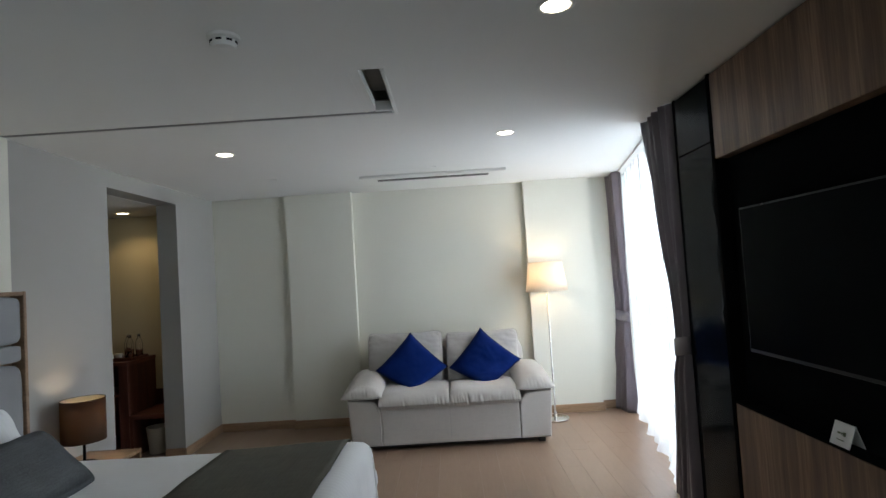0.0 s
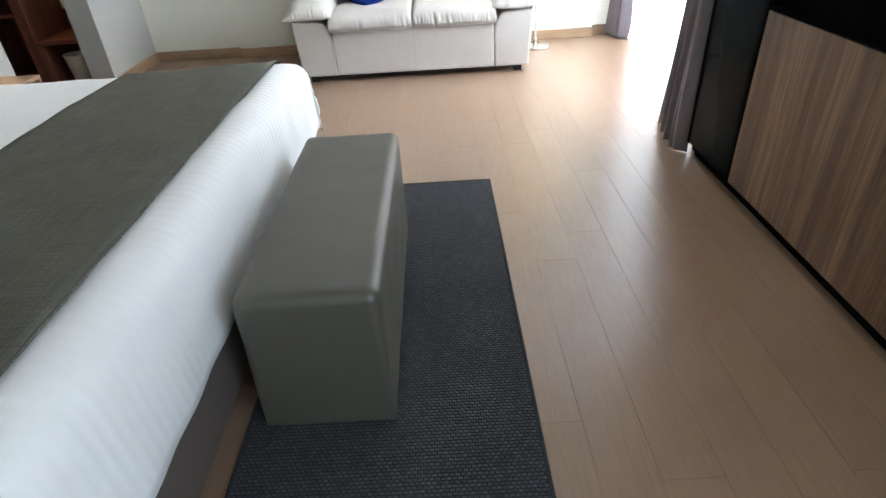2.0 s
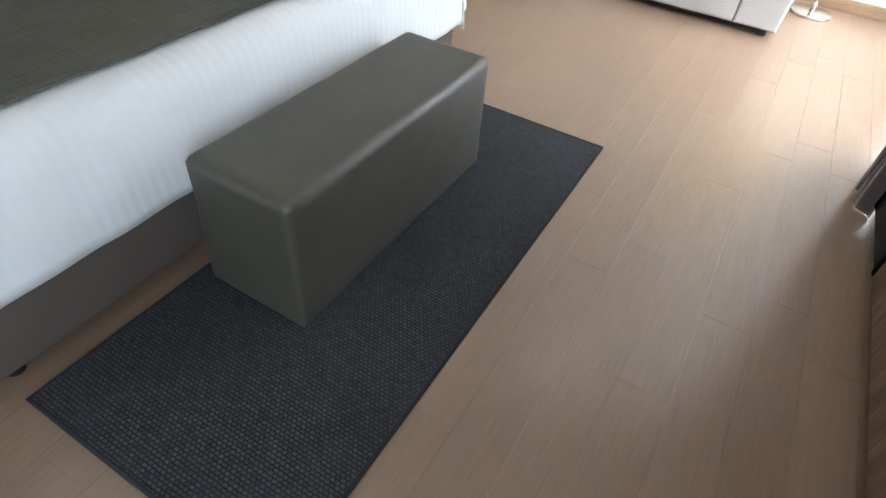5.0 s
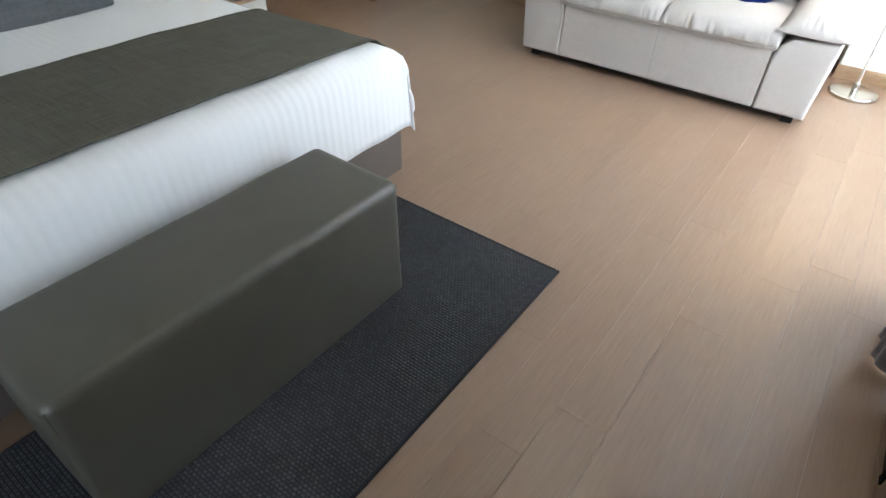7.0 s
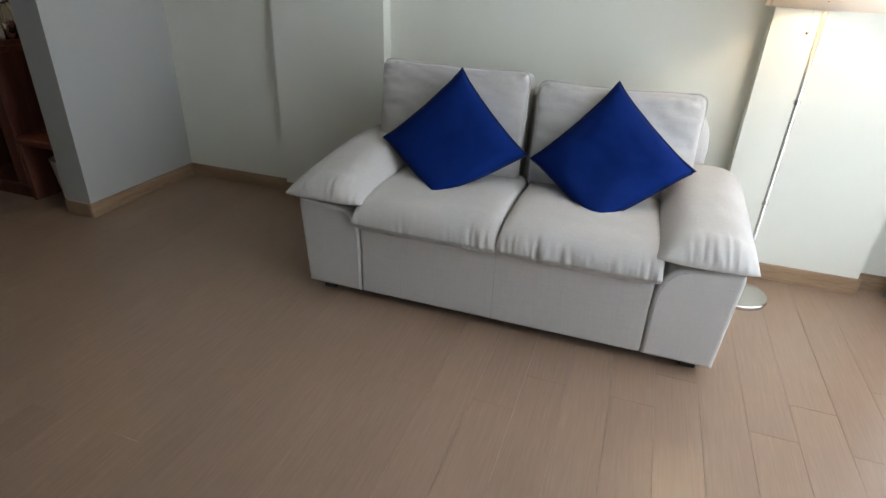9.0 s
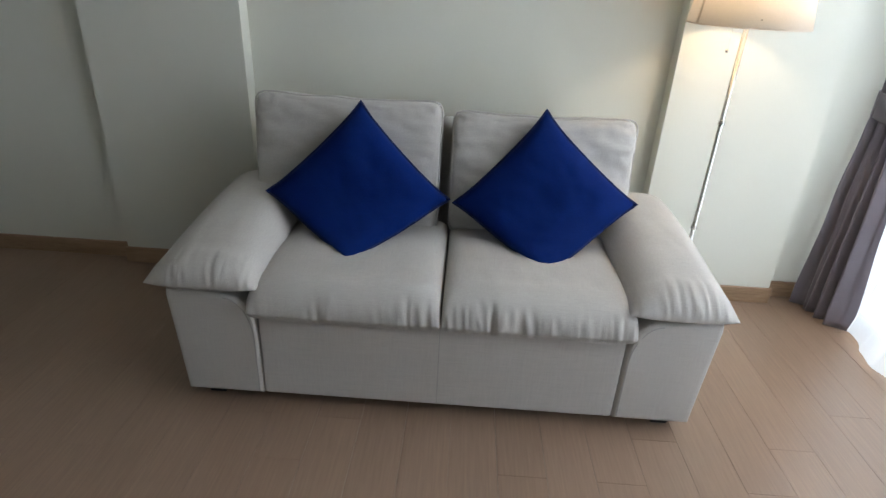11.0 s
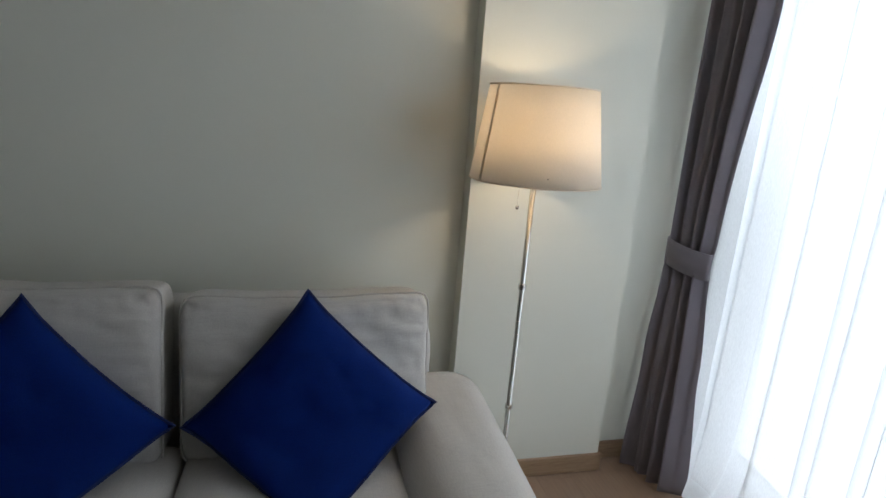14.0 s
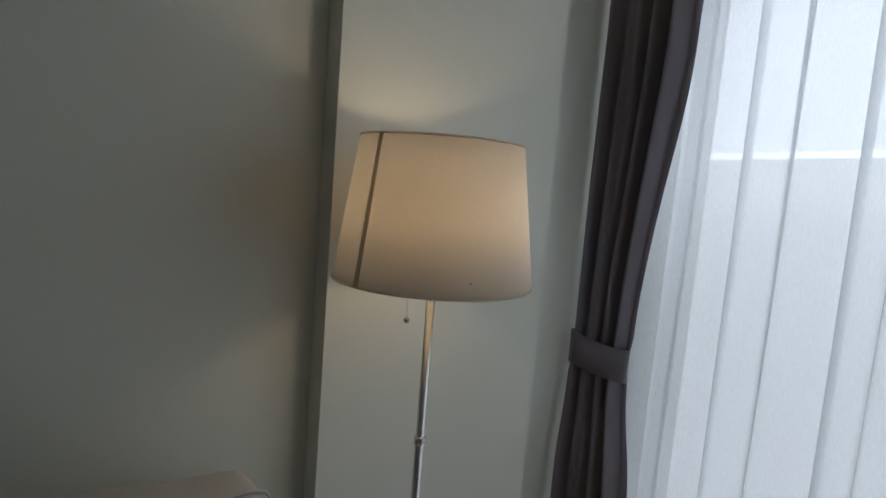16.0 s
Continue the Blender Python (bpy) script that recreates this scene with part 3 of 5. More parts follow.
# ---- the building across the street ----
def far_building():
    b = thing("office_building", "pale grey low building with a flat roof seen through the sheers", "building", (42, 14, -12))
    part("wall", bbox(-8, 8, -30, 30, 0, 13.2), M_FACADE, b)
    part("roof", bbox(-8.4, 8.4, -30.4, 30.4, 13.2, 13.6, 0.05, 1), M_ROOF, b)
    for fl in range(4):
        for k in range(12):
            y = -27 + k * 4.9
            part("window", bbox(-8.06, -7.96, y, y + 2.6, 1.2 + fl * 3.1, 2.9 + fl * 3.1), M_GLOSS, b)
    return b


far_building()


# ---- second window, beside the television wall ----
w2 = tagged(new("window_2"), "wide aluminium window beside the television wall", "window", kind="structure")
for y0, y1, z0, z1 in ((-1.2, -1.15, 0.30, 2.40), (0.95, 1.0, 0.30, 2.40), (-0.12, -0.08, 0.35, 2.35), (-1.15, 0.95, 0.30, 0.35), (-1.15, 0.95, 2.35, 2.40)):
    part("window_frame", bbox(2.44, 2.50, y0, y1, z0, z1, 0.003, 1), M_ALU, w2)
for y0, y1 in ((-1.15, -0.12), (-0.08, 0.95)):
    p = part("pane", bbox(2.468, 2.474, y0, y1, 0.35, 2.35), M_GLASS, w2)
    p.visible_shadow = False


# ---- television wall ----
XT = 2.025


def tv_wall():
    w = thing("tv_wall_unit", "walnut-veneered television wall unit with a black recess", "wall unit", (XT, 2.4, 0))
    o = Matrix.Translation((-XT, -2.4, 0))
    y1 = 3.60

    def add(name, bm, material, label=""):
        return part(name, moved(bm, o), material, w, label)

    add("carcass", bbox(XT + 0.07, 2.335, 1.18, 4.16, 0.0, CEIL - 0.002), M_BLACK, "black lacquered back panel")
    add("plinth", bbox(XT + 0.052, XT + 0.0695, 1.2, y1, 0, 0.077), M_BLACK, "black recessed plinth")
    for k in range(2):
        ya, yb = y1 - 1.2 * (k + 1) + 0.002, y1 - 1.2 * k - 0.002
        add("lower_panel", bbox(XT, XT + 0.069, ya, yb, 0.078, 0.822, 0.003, 1), M_WALNUT)
        add("upper_panel", bbox(XT, XT + 0.069, ya, yb, 2.075, CEIL - 0.012, 0.003, 1), M_WALNUT)
    add("ledge", bbox(XT - 0.004, XT + 0.069, 1.2, y1, 0.824, 0.832), M_BLACK, "black ledge under the television")
    add("edge_strip", bbox(XT - 0.003, XT + 0.069, y1 + 0.002, y1 + 0.03, 0.078, CEIL - 0.004), M_BLACK)
    add("glass_panel", bbox(XT + 0.002, XT + 0.069, y1 + 0.032, 4.058, 0.078, 2.17, 0.002, 1), M_GLOSS, "black glass side panel")
    add("glass_panel", bbox(XT + 0.002, XT + 0.069, y1 + 0.032, 4.058, 2.176, CEIL - 0.012, 0.002, 1), M_GLOSS, "black glass side panel")
    add("glass_trim", bbox(XT - 0.001, XT + 0.069, 4.060, 4.080, 0.078, CEIL - 0.004), M_BLACK)
    add("glass_plinth", bbox(XT + 0.052, XT + 0.0695, y1 + 0.002, 4.078, 0, 0.077), M_BLACK)
    return w


tv_wall()


def television():
    t = thing("television", "large black flat television mounted on the recess", "television", (XT + 0.03, 2.84, 1.10))
    w, h = 1.235, 0.70
    part("casing", bbox(0.0, 0.036, -w / 2, w / 2, 0, h, 0.006, 2), M_BLACK, t)
    part("bezel", bbox(-0.004, 0.0, -w / 2, w / 2, 0, h, 0.0015, 1), M_BEZEL, t, "thin grey metal bezel")
    part("screen", bbox(-0.0065, -0.0042, -w / 2 + 0.009, w / 2 - 0.009, 0.016, h - 0.009), M_SCREEN, t, "dark glossy screen, switched off")
    part("bracket", bbox(0.036, 0.0395, -0.2, 0.2, 0.15, 0.5), M_BLACK, t)
    return t


television()


def tent_card():
    c = thing("tent_card", "folded white card with a printed pictogram on the ledge", "card", (XT + 0.035, 2.84, 0.832))
    for s, nm in ((-1, "front_leaf"), (1, "back_leaf")):
        bm = bmesh.new()
        box(bm, -0.0008, 0.0008, -0.055, 0.055, 0, 0.088)
        moved(bm, Matrix.Translation((s * 0.030, 0, 0)) @ Matrix.Rotation(radians(s * -19.5), 4, "Y"))
        leaf = part(nm, bm, M_CARD, c)
        if s < 0:
            for y0, y1, z0, z1 in ((-0.020, -0.004, 0.040, 0.055), (-0.001, 0.006, 0.043, 0.052), (0.010, 0.026, 0.044, 0.051), (-0.018, 0.022, 0.022, 0.025)):
                k = bmesh.new()
                box(k, -0.0016, -0.0010, y0, y1, z0, z1)
                moved(k, Matrix.Translation((s * 0.030, 0, 0)) @ Matrix.Rotation(radians(s * -19.5), 4, "Y"))
                part("print", k, M_INK, leaf, "dark printed mark")
    return c


tent_card()


# ---- curtains ----
def drape(name, label, tie_z, span, side, folds, seed, flip=False):
    """A long curtain drawn in by a tie-back. span(z) gives the two ends along the window and the depth of the folds."""
    c = thing(name, label, "curtain", win(4.2 if side < 0 else 6.8), group="dark curtains")
    rows, cols = 70, 150
    rnd = random.Random(seed)
    ph = [rnd.uniform(0, 6.28) for _ in range(4)]
    o = -Vector(c.location)

    def point(i, z):
        s = i / cols
        y0, y1, amp, o0, o1 = span(z)
        y = y0 + (y1 - y0) * s
        off = o0 + (o1 - o0) * s
        w = math.sin(2 * math.pi * folds * s + ph[0] + 0.5 * math.sin(z * 1.3 + ph[1])) + 0.35 * math.sin(2 * math.pi * folds * 2.3 * s + ph[2] + z * 0.6)
        w += 0.25 * noise.noise(Vector((s * 9, z * 2.2, seed)))
        return win(y, off + amp * w, z) + o

    bm = bmesh.new()
    top = CEIL - 0.006
    grid = [[bm.verts.new(point(i, 0.006 + (top - 0.006) * j / rows)) for i in range(cols + 1)] for j in range(rows + 1)]
    for j in range(rows):
        for i in range(cols):
            bm.faces.new((grid[j][i], grid[j][i + 1], grid[j + 1][i + 1], grid[j + 1][i]))
    cl = part("cloth", bm, M_DRAPE, c, smooth=True)
    md = cl.modifiers.new("thickness", "SOLIDIFY")
    md.thickness, md.offset = 0.004, 0
    # the tie-back, a cloth band round the gathered folds
    y0, y1, amp, o0, o1 = span(tie_z)
    bm = bmesh.new()
    n, h = 40, 0.055
    ring = []
    for k in range(n):
        a = 2 * math.pi * k / n
        y = (y0 + y1) / 2 + ((y1 - y0) / 2 + 0.014) * math.cos(a)
        t = 0.5 + 0.5 * math.cos(a)
        d = o0 + (o1 - o0) * t + (amp * 1.45 + 0.016) * math.sin(a)
        p = win(y, d)
        lift = 0.018 * math.cos(a) * side
        ring.append([bm.verts.new(Vector((p.x, p.y, tie_z + lift + dz)) + o) for dz in (-h, h)])
    for k in range(n):
        a, b = ring[k], ring[(k + 1) % n]
        bm.faces.new((a[0], b[0], b[1], a[1]))
    tb = part("tie_back", bm, M_DRAPE, c, "matching cloth tie-back band", smooth=True)
    md = tb.modifiers.new("thickness", "SOLIDIFY")
    md.thickness = 0.006
    return c


def blend(z, keys):
    for (za, *a), (zb, *b) in zip(keys, keys[1:]):
        if z <= zb:
            t = max(0, min(1, (z - za) / (zb - za)))
            t = t * t * (3 - 2 * t)
            return [p + (q - p) * t for p, q in zip(a, b)]
    return keys[-1][1:]


drape("curtain", "mauve-grey long curtain gathered by a tie-back in the window corner", 1.005,
      lambda z: blend(z, [(0.0, 6.60, 6.855, 0.034, -0.03, -0.155), (0.55, 6.66, 6.868, 0.026, -0.02, -0.125), (0.92, 6.725, 6.878, 0.020, -0.005, -0.105), (1.0, 6.735, 6.878, 0.017, 0.0, -0.10), (1.1, 6.725, 6.878, 0.020, 0.0, -0.095), (2.05, 6.60, 6.888, 0.030, -0.02, -0.085), (2.6, 6.52, 6.895, 0.038, -0.03, -0.08)]),
      1, 4, 3)
drape("curtain", "mauve-grey long curtain gathered by a tie-back beside the black glass panel", 1.03,
      lambda z: blend(z, [(0.0, 4.10, 4.58, 0.034, -0.045, -0.045), (0.8, 4.10, 4.40, 0.026, -0.04, -0.05), (1.03, 4.10, 4.275, 0.018, -0.03, -0.05), (1.12, 4.10, 4.285, 0.020, -0.03, -0.05), (2.0, 4.10, 4.47, 0.032, -0.03, -0.07), (2.6, 4.10, 4.60, 0.036, -0.03, -0.09)]),
      -1, 4, 8)


def sheers():
    c = thing("sheer_curtain", "white translucent sheer curtain hanging full height over the window", "sheer curtain", win(5.4))
    o = -Vector(c.location)
    rows, cols = 40, 520
    y0, y1 = 4.27, 6.84

    def point(i, z):
        s = i / cols
        y = y0 + (y1 - y0) * s
        spread = 0.75 + 0.25 * (1 - z / CEIL)
        w = math.sin(2 * math.pi * 11 * s + 1.1 * math.sin(2 * math.pi * 3.1 * s)) + 0.10 * math.sin(2 * math.pi * 21 * s + z * 0.8)
        w += 0.5 * noise.noise(Vector((s * 16, z * 0.5, 4.2)))
        ends = min(1, 0.35 + min(y - y0, y1 - y) / 0.35)
        turn = 2 * math.pi * 11 * s + 1.1 * math.sin(2 * math.pi * 3.1 * s)
        y += (0.034 + 0.034 * noise.noise(Vector((s * 7, z * 0.3, 9.1)))) * math.sin(2 * turn + 0.5 + 0.4 * math.sin(z)) * ends * min(1, 0.3 + z / 0.7)
        flare = max(0, 1 - z / 0.45)
        low = flare * flare * (0.055 + 0.075 * noise.noise(Vector((s * 10, 0.7, 2.2))))
        return win(y, 0.052 + 0.034 * spread * w * ends * (1 - 0.45 * flare) - low, z) + o

    bm = bmesh.new()
    hem = 0.10
    zs = [0.016, 0.016 + hem * 0.5, 0.016 + hem] + [0.016 + hem + (CEIL - 0.02 - 0.016 - hem) * j / rows for j in range(1, rows + 1)]
    grid = [[bm.verts.new(point(i, z) + Vector((0, 0, 0.007 * math.sin(i / cols * 80) if z < 0.03 else 0))) for i in range(cols + 1)] for z in zs]
    for j in range(len(zs) - 1):
        for i in range(cols):
            f = bm.faces.new((grid[j][i], grid[j][i + 1], grid[j + 1][i + 1], grid[j + 1][i]))
            f.material_index = 1 if j < 2 else 0
    part("cloth", bm, [M_SHEER, M_HEM], c, smooth=True)
    part("rail", moved(slab_on_window(4.2, 6.84, -0.02, 0.02, CEIL - 0.018, CEIL - 0.001, 0.002), Matrix.Translation(o)), M_PLASTIC, c, "white curtain rail")
    return c


sheers()


# ---- ceiling fittings ----
def downlight(x, y, z, led):
    d = thing("downlight", "round recessed ceiling downlight, lit", "downlight", (x, y, z), group="ceiling downlights")
    part("ring", lathe(bmesh.new(), [(0.055, 0.0), (0.072, 0.0), (0.072, -0.003), (0.066, -0.006), (0.055, -0.004), (0.055, 0.0)], seg=36), M_PLASTIC, d, smooth=True)
    part("lens", lathe(bmesh.new(), [(0.0, -0.002), (0.054, -0.002), (0.054, 0.0), (0.0, 0.0)], seg=36), led, d, "glowing round lens")


for x, y in DOWNLIGHTS:
    downlight(x, y, CEIL, M_LED)
downlight(-2.70, 6.42, LINTEL, M_LEDW)

sd = thing("smoke_detector", "white round smoke detector on the ceiling", "smoke detector", (-0.198, 2.80, CEIL))
part("base", lathe(bmesh.new(), [(0, 0), (0.062, 0), (0.062, -0.010), (0.056, -0.013), (0, -0.013)], seg=36), M_PLASTIC, sd, smooth=False)
part("head", lathe(bmesh.new(), [(0.040, -0.013), (0.050, -0.018), (0.050, -0.030), (0.040, -0.042), (0, -0.045)], seg=36), M_PLASTIC, sd, smooth=False)
for k in range(8):
    a = k * math.pi / 4
    bm = bmesh.new()
    box(bm, 0.0475, 0.051, -0.011, 0.011, -0.029, -0.021)
    part("vent", moved(bm, Matrix.Rotation(a, 4, "Z")), M_BLACK, sd, "dark vent slit")
for x, y in ((-0.97, 5.83), (0.51, 5.70)):
    s = thing("sprinkler_cap", "flat white round cover plate on the ceiling", "ceiling cover", (x, y, CEIL), group="ceiling cover plates")
    part("plate", lathe(bmesh.new(), [(0, -0.004), (0.040, -0.004), (0.042, -0.002), (0.042, 0), (0, 0)], seg=32), M_PLASTIC, s)


def air_conditioner():
    x0, x1, y0, y1 = -0.18, 1.205, 5.94, 6.36
    a = thing("ceiling_air_conditioner", "white ceiling cassette air conditioner with a long outlet slot", "air conditioner", ((x0 + x1) / 2, (y0 + y1) / 2, CEIL))
    hx, hy = (x1 - x0) / 2, (y1 - y0) / 2
    part("panel", bbox(-hx, hx, -hy, hy, -0.028, 0.0, 0.012, 3), M_PLASTIC, a)
    part("outlet", bbox(-hx + 0.16, hx - 0.16, -hy + 0.09, -hy + 0.185, -0.0295, -0.0275), M_DARKSLOT, a, "dark outlet slot")
    part("louver", bbox(-hx + 0.165, hx - 0.165, -hy + 0.137, -hy + 0.141, -0.0305, -0.0296), M_PLASTIC, a)
    return a


air_conditioner()


# ---- sofa ----
def crease(p, amount, seed, fx=30.0):
    return amount * noise.fractal(Vector((p.x * fx, p.y * fx * 0.4, p.z * 6 + seed)), 0.8, 2.0, 2)


def sofa():
    s = thing("sofa", "light grey linen two-seat sofa with overstuffed cushions", "sofa", (0.54, 5.83, 0))
    L, R, A0, A1 = -0.90, 0.90, -0.625, 0.628   # arms' outer and inner faces, about the middle seam
    # plinth front in two upholstered halves
    part("front_panel", bbox(A0 + 0.003, A1 - 0.003, 0.004, 0.16, 0.052, 0.40, 0.012, 3), M_SOFA, s)
    part("deck", bbox(A0 + 0.004, A1 - 0.004, 0.161, 0.92, 0.06, 0.37, 0.01, 2), M_SOFA, s)
    bm = bmesh.new()
    tube(bm, [(0.0, 0.0040, 0.062), (0.0, 0.0040, 0.388)], 0.0016, 6)
    part("seam", bm, M_SOFAS, s, "stitched middle seam")

    def arm(sgn):
        inner, outer = (A0, L) if sgn < 0 else (A1, R)
        # outline of the arm's front: rounded shoulder on the inner side
        prof = [(outer, 0.05), (inner, 0.05), (inner, 0.30)]
        for k in range(1, 9):
            a = k / 8 * math.pi / 2
            prof.append((inner + sgn * 0.09 * (1 - math.cos(a)), 0.30 + 0.155 * math.sin(a)))
        prof += [(outer + sgn * 0.022, 0.475), (outer + sgn * 0.026, 0.44), (outer + sgn * 0.012, 0.24)]
        bm = bmesh.new()
        f = bm.faces.new([bm.verts.new((x, 0.0, z)) for x, z in prof])
        ext = bmesh.ops.extrude_face_region(bm, geom=[f])
        bmesh.ops.translate(bm, vec=(0, 0.93, 0), verts=[v for v in ext["geom"] if isinstance(v, bmesh.types.BMVert)])
        edges = [e for e in bm.edges if abs(e.verts[0].co.y - e.verts[1].co.y) < 1e-4 and e.verts[0].co.y < 0.01]
        bmesh.ops.bevel(bm, geom=edges, offset=0.016, segments=3, affect="EDGES", profile=0.5)
        part("arm", bm, M_SOFA, s, smooth=False)
        cord = [(x + sgn * 0.014, 0.0012, z - (0.010 if z > 0.31 else 0)) for x, z in prof[1:11]]
        cord[0] = (cord[0][0], 0.0012, 0.062)
        bm = bmesh.new()
        tube(bm, cord, 0.0020, 6)
        part("piping", bm, M_SOFAS, s, "stitched seam of the arm front")

    arm(-1)
    arm(1)
    part("back_frame", moved(soft(1.62, 0.17, 0.82, 20, 7, wrinkle=0.004, seed=2), Matrix.Translation((-0.02, 0.905, 0.47))), M_SOFA, s, smooth=True)

    def pucker(u, t, seed, n=15.0):
        """Gathered pleats that deepen towards a seam, t from 0 to 1."""
        q = noise.noise(Vector((u * n, seed, 0))) + 0.6 * noise.noise(Vector((u * n * 2.1, seed + 4, 1)))
        return t * q

    def rolled(name, profile, x0, x1, power, mid, fold, seed, nx=96, knife=0.0):
        """A cushion swept along x from a closed outline of (y, z, weight); fold pleats it where weight is high, mid(y) is the level to which its ends close."""
        bm = bmesh.new()
        rows = []
        cx, hx = (x0 + x1) / 2, (x1 - x0) / 2
        ymid = sum(p[0] for p in profile) / len(profile)
        for i in range(nx + 1):
            a = -math.pi / 2 + math.pi * i / nx
            u = math.sin(a) * 0.5 + (-1 + 2 * i / nx) * 0.5
            e = max(0.0, 1 - abs(u) ** power) ** (1 / power)
            e += (max(0.0, 1 - abs(u) ** 3.0) - e) * knife
            gather = max(0.0, noise.noise(Vector((u * 2.6, seed * 1.3, 5.0))) + 0.42) * (1 - abs(u) ** 8)
            ring = []
            for y, z, wt in profile:
                m0 = mid(y)
                zz = m0 + (z - m0) * e
                yy = ymid + (y - ymid) * (0.965 + 0.035 * e)
                if z > m0:
                    zz += 0.0045 * noise.fractal(Vector((u * hx * 6, y * 6, seed)), 0.8, 2.0, 3) * e
                k = noise.noise(Vector((u * hx * 30 + 4 * (z - m0), seed, y * 5))) + 0.5 * noise.noise(Vector((u * hx * 62, seed + 4, y * 8)))
                k = (0.30 - abs(k)) * wt * fold * (0.25 + gather)
                zz += 0.010 * k * e
                yy -= 0.022 * k * e
                ring.append(bm.verts.new((cx + u * hx, yy, zz)))
            rows.append(ring)
        n = len(profile)
        for a, b2 in zip(rows, rows[1:]):
            for k in range(n):
                bm.faces.new((a[k], a[(k + 1) % n], b2[(k + 1) % n], b2[k]))
        bm.faces.new(rows[0])
        bm.faces.new(rows[-1][::-1])
        bmesh.ops.remove_doubles(bm, verts=bm.verts, dist=0.0004)
        return part(name, bm, M_SOFA, s, smooth=True)

    def seat_outline():
        pts = [(0.66, 0.47, 0), (0.65, 0.50, 0), (0.62, 0.512, 0)]
        for k in range(1, 19):
            y = 0.62 - 0.52 * k / 18
            bulge = math.sin(math.pi * min(1, max(0, (y + 0.10) / 0.74)))
            pts.append((y, 0.500 + 0.030 * bulge, 0))
        y0, z0 = pts[-1][0], pts[-1][1]
        for k in range(1, 23):
            a = math.pi / 2 * k / 22
            t = max(0, (k - 7) / 15)
            pts.append((y0 - (y0 + 0.036) * math.sin(a) ** 0.9, z0 - (z0 - 0.410) * (1 - math.cos(a)), t * t * (3 - 2 * t)))
        pts += [(-0.030, 0.400, 0.9), (-0.018, 0.394, 0.5), (-0.022, 0.386, 0.5), (-0.012, 0.378, 0.2), (0.03, 0.376, 0), (0.20, 0.374, 0), (0.45, 0.374, 0), (0.64, 0.376, 0), (0.66, 0.40, 0)]
        return pts

    for x0, x1, sd_, g in ((-0.645, -0.001, 11.0, 0.9), (0.001, 0.645, 23.0, 1.8)):
        rolled("seat_cushion", seat_outline(), x0, x1, 6.5, lambda y: 0.41, g, sd_)

    def back(cx, top, wd, seed, lean, yaw):
        h = top - 0.46

        def shp(u, v, w, p):
            # here z is the thickness and y the height
            rim = max(abs(u), abs(v))
            edge = max(0, (rim - 0.55) / 0.45)
            along = u if abs(v) > abs(u) else v
            p.z += 0.017 * edge * (1 - edge * 0.5) * pucker(along, 1, seed + (3 if abs(v) > abs(u) else 8), 8.0) * (1 if w > 0 else 0)
            p.z += 0.009 * max(0, w) * noise.fractal(Vector((u * 2.2 + v, v * 2.6, seed + 5)), 0.8, 2.1, 3)
            # corners stand out a little and the top edge sags between them
            p.y += 0.016 * max(0, v) ** 4 * (u * u - 0.5) + 0.006 * max(0, v) * noise.noise(Vector((u * 3, 0, seed)))
            p.x += 0.008 * (abs(v) ** 4) * u
            return p

        bm = soft(wd, h, 0.20, 44, 10, puff=0.22, seed=seed, shape=shp)
        m = Matrix.Translation((cx, 0.70, 0.46 + h / 2)) @ Matrix.Rotation(radians(yaw), 4, "Z") @ Matrix.Rotation(radians(90 - lean), 4, "X")
        ob = part("back_cushion", moved(bm, m), M_SOFA, s, smooth=True)
        loop, n = [], 120
        for k in range(n):
            a = 2 * math.pi * k / n
            cu, cv = math.cos(a), math.sin(a)
            pn = (abs(cu) ** 14 + abs(cv) ** 14) ** (1 / 14)
            u, v = cu / pn, cv / pn
            q = Vector((u * (wd / 2 + 0.001), v * (h / 2 + 0.001), 0.068))
            q.y += 0.016 * max(0, v) ** 4 * (u * u - 0.5) + 0.006 * max(0, v) * noise.noise(Vector((u * 3, 0, seed)))
            q.x += 0.008 * abs(v) ** 4 * u
            loop.append(m @ q)
        part("piping", tube(bmesh.new(), loop, 0.0036, 6, closed=True), M_SOFA, ob, "piped seam of the back cushion")

    back(-0.428, 0.985, 0.75, 31.0, 9, -2)
    back(0.356, 0.955, 0.725, 47.0, 9, 2)

    def pad_outline():
        pts = [(0.80, 0.585, 0), (0.795, 0.63, 0)]
        for k in range(0, 22):
            y = 0.77 - 0.67 * k / 21
            pts.append((y, 0.565 + 0.064 * (y / 0.77) + 0.030 * math.sin(math.pi * min(1, (0.80 - y) / 0.80)), max(0, (0.16 - y) / 0.16) * 0.3))
        y0, z0 = pts[-1][0], pts[-1][1]
        for k in range(1, 13):
            a = math.pi / 2 * k / 12
            pts.append((y0 - (y0 + 0.022) * math.sin(a), z0 - (z0 - 0.492) * (1 - math.cos(a)), 0.5 + 0.5 * math.sin(a) if k < 11 else 0.5))
        pts += [(-0.018, 0.482, 0.2), (0.0, 0.476, 0.1), (0.10, 0.474, 0), (0.30, 0.478, 0), (0.55, 0.50, 0), (0.78, 0.54, 0)]
        return pts

    for x0, x1, sd_ in ((-0.985, -0.610, 61.0), (0.610, 0.960, 73.0)):
        rolled("arm_pad", pad_outline(), x0, x1, 3.2, lambda y: 0.490 + 0.060 * max(0, y) / 0.77, 0.8, sd_, 72, 0.75)
    for x in (-0.82, 0.82):
        for y in (0.08, 0.86):
            part("foot", bbox(x - 0.03, x + 0.03, y - 0.03, y + 0.03, 0, 0.06, 0.004, 1), M_FOOT, s, "dark plastic foot")
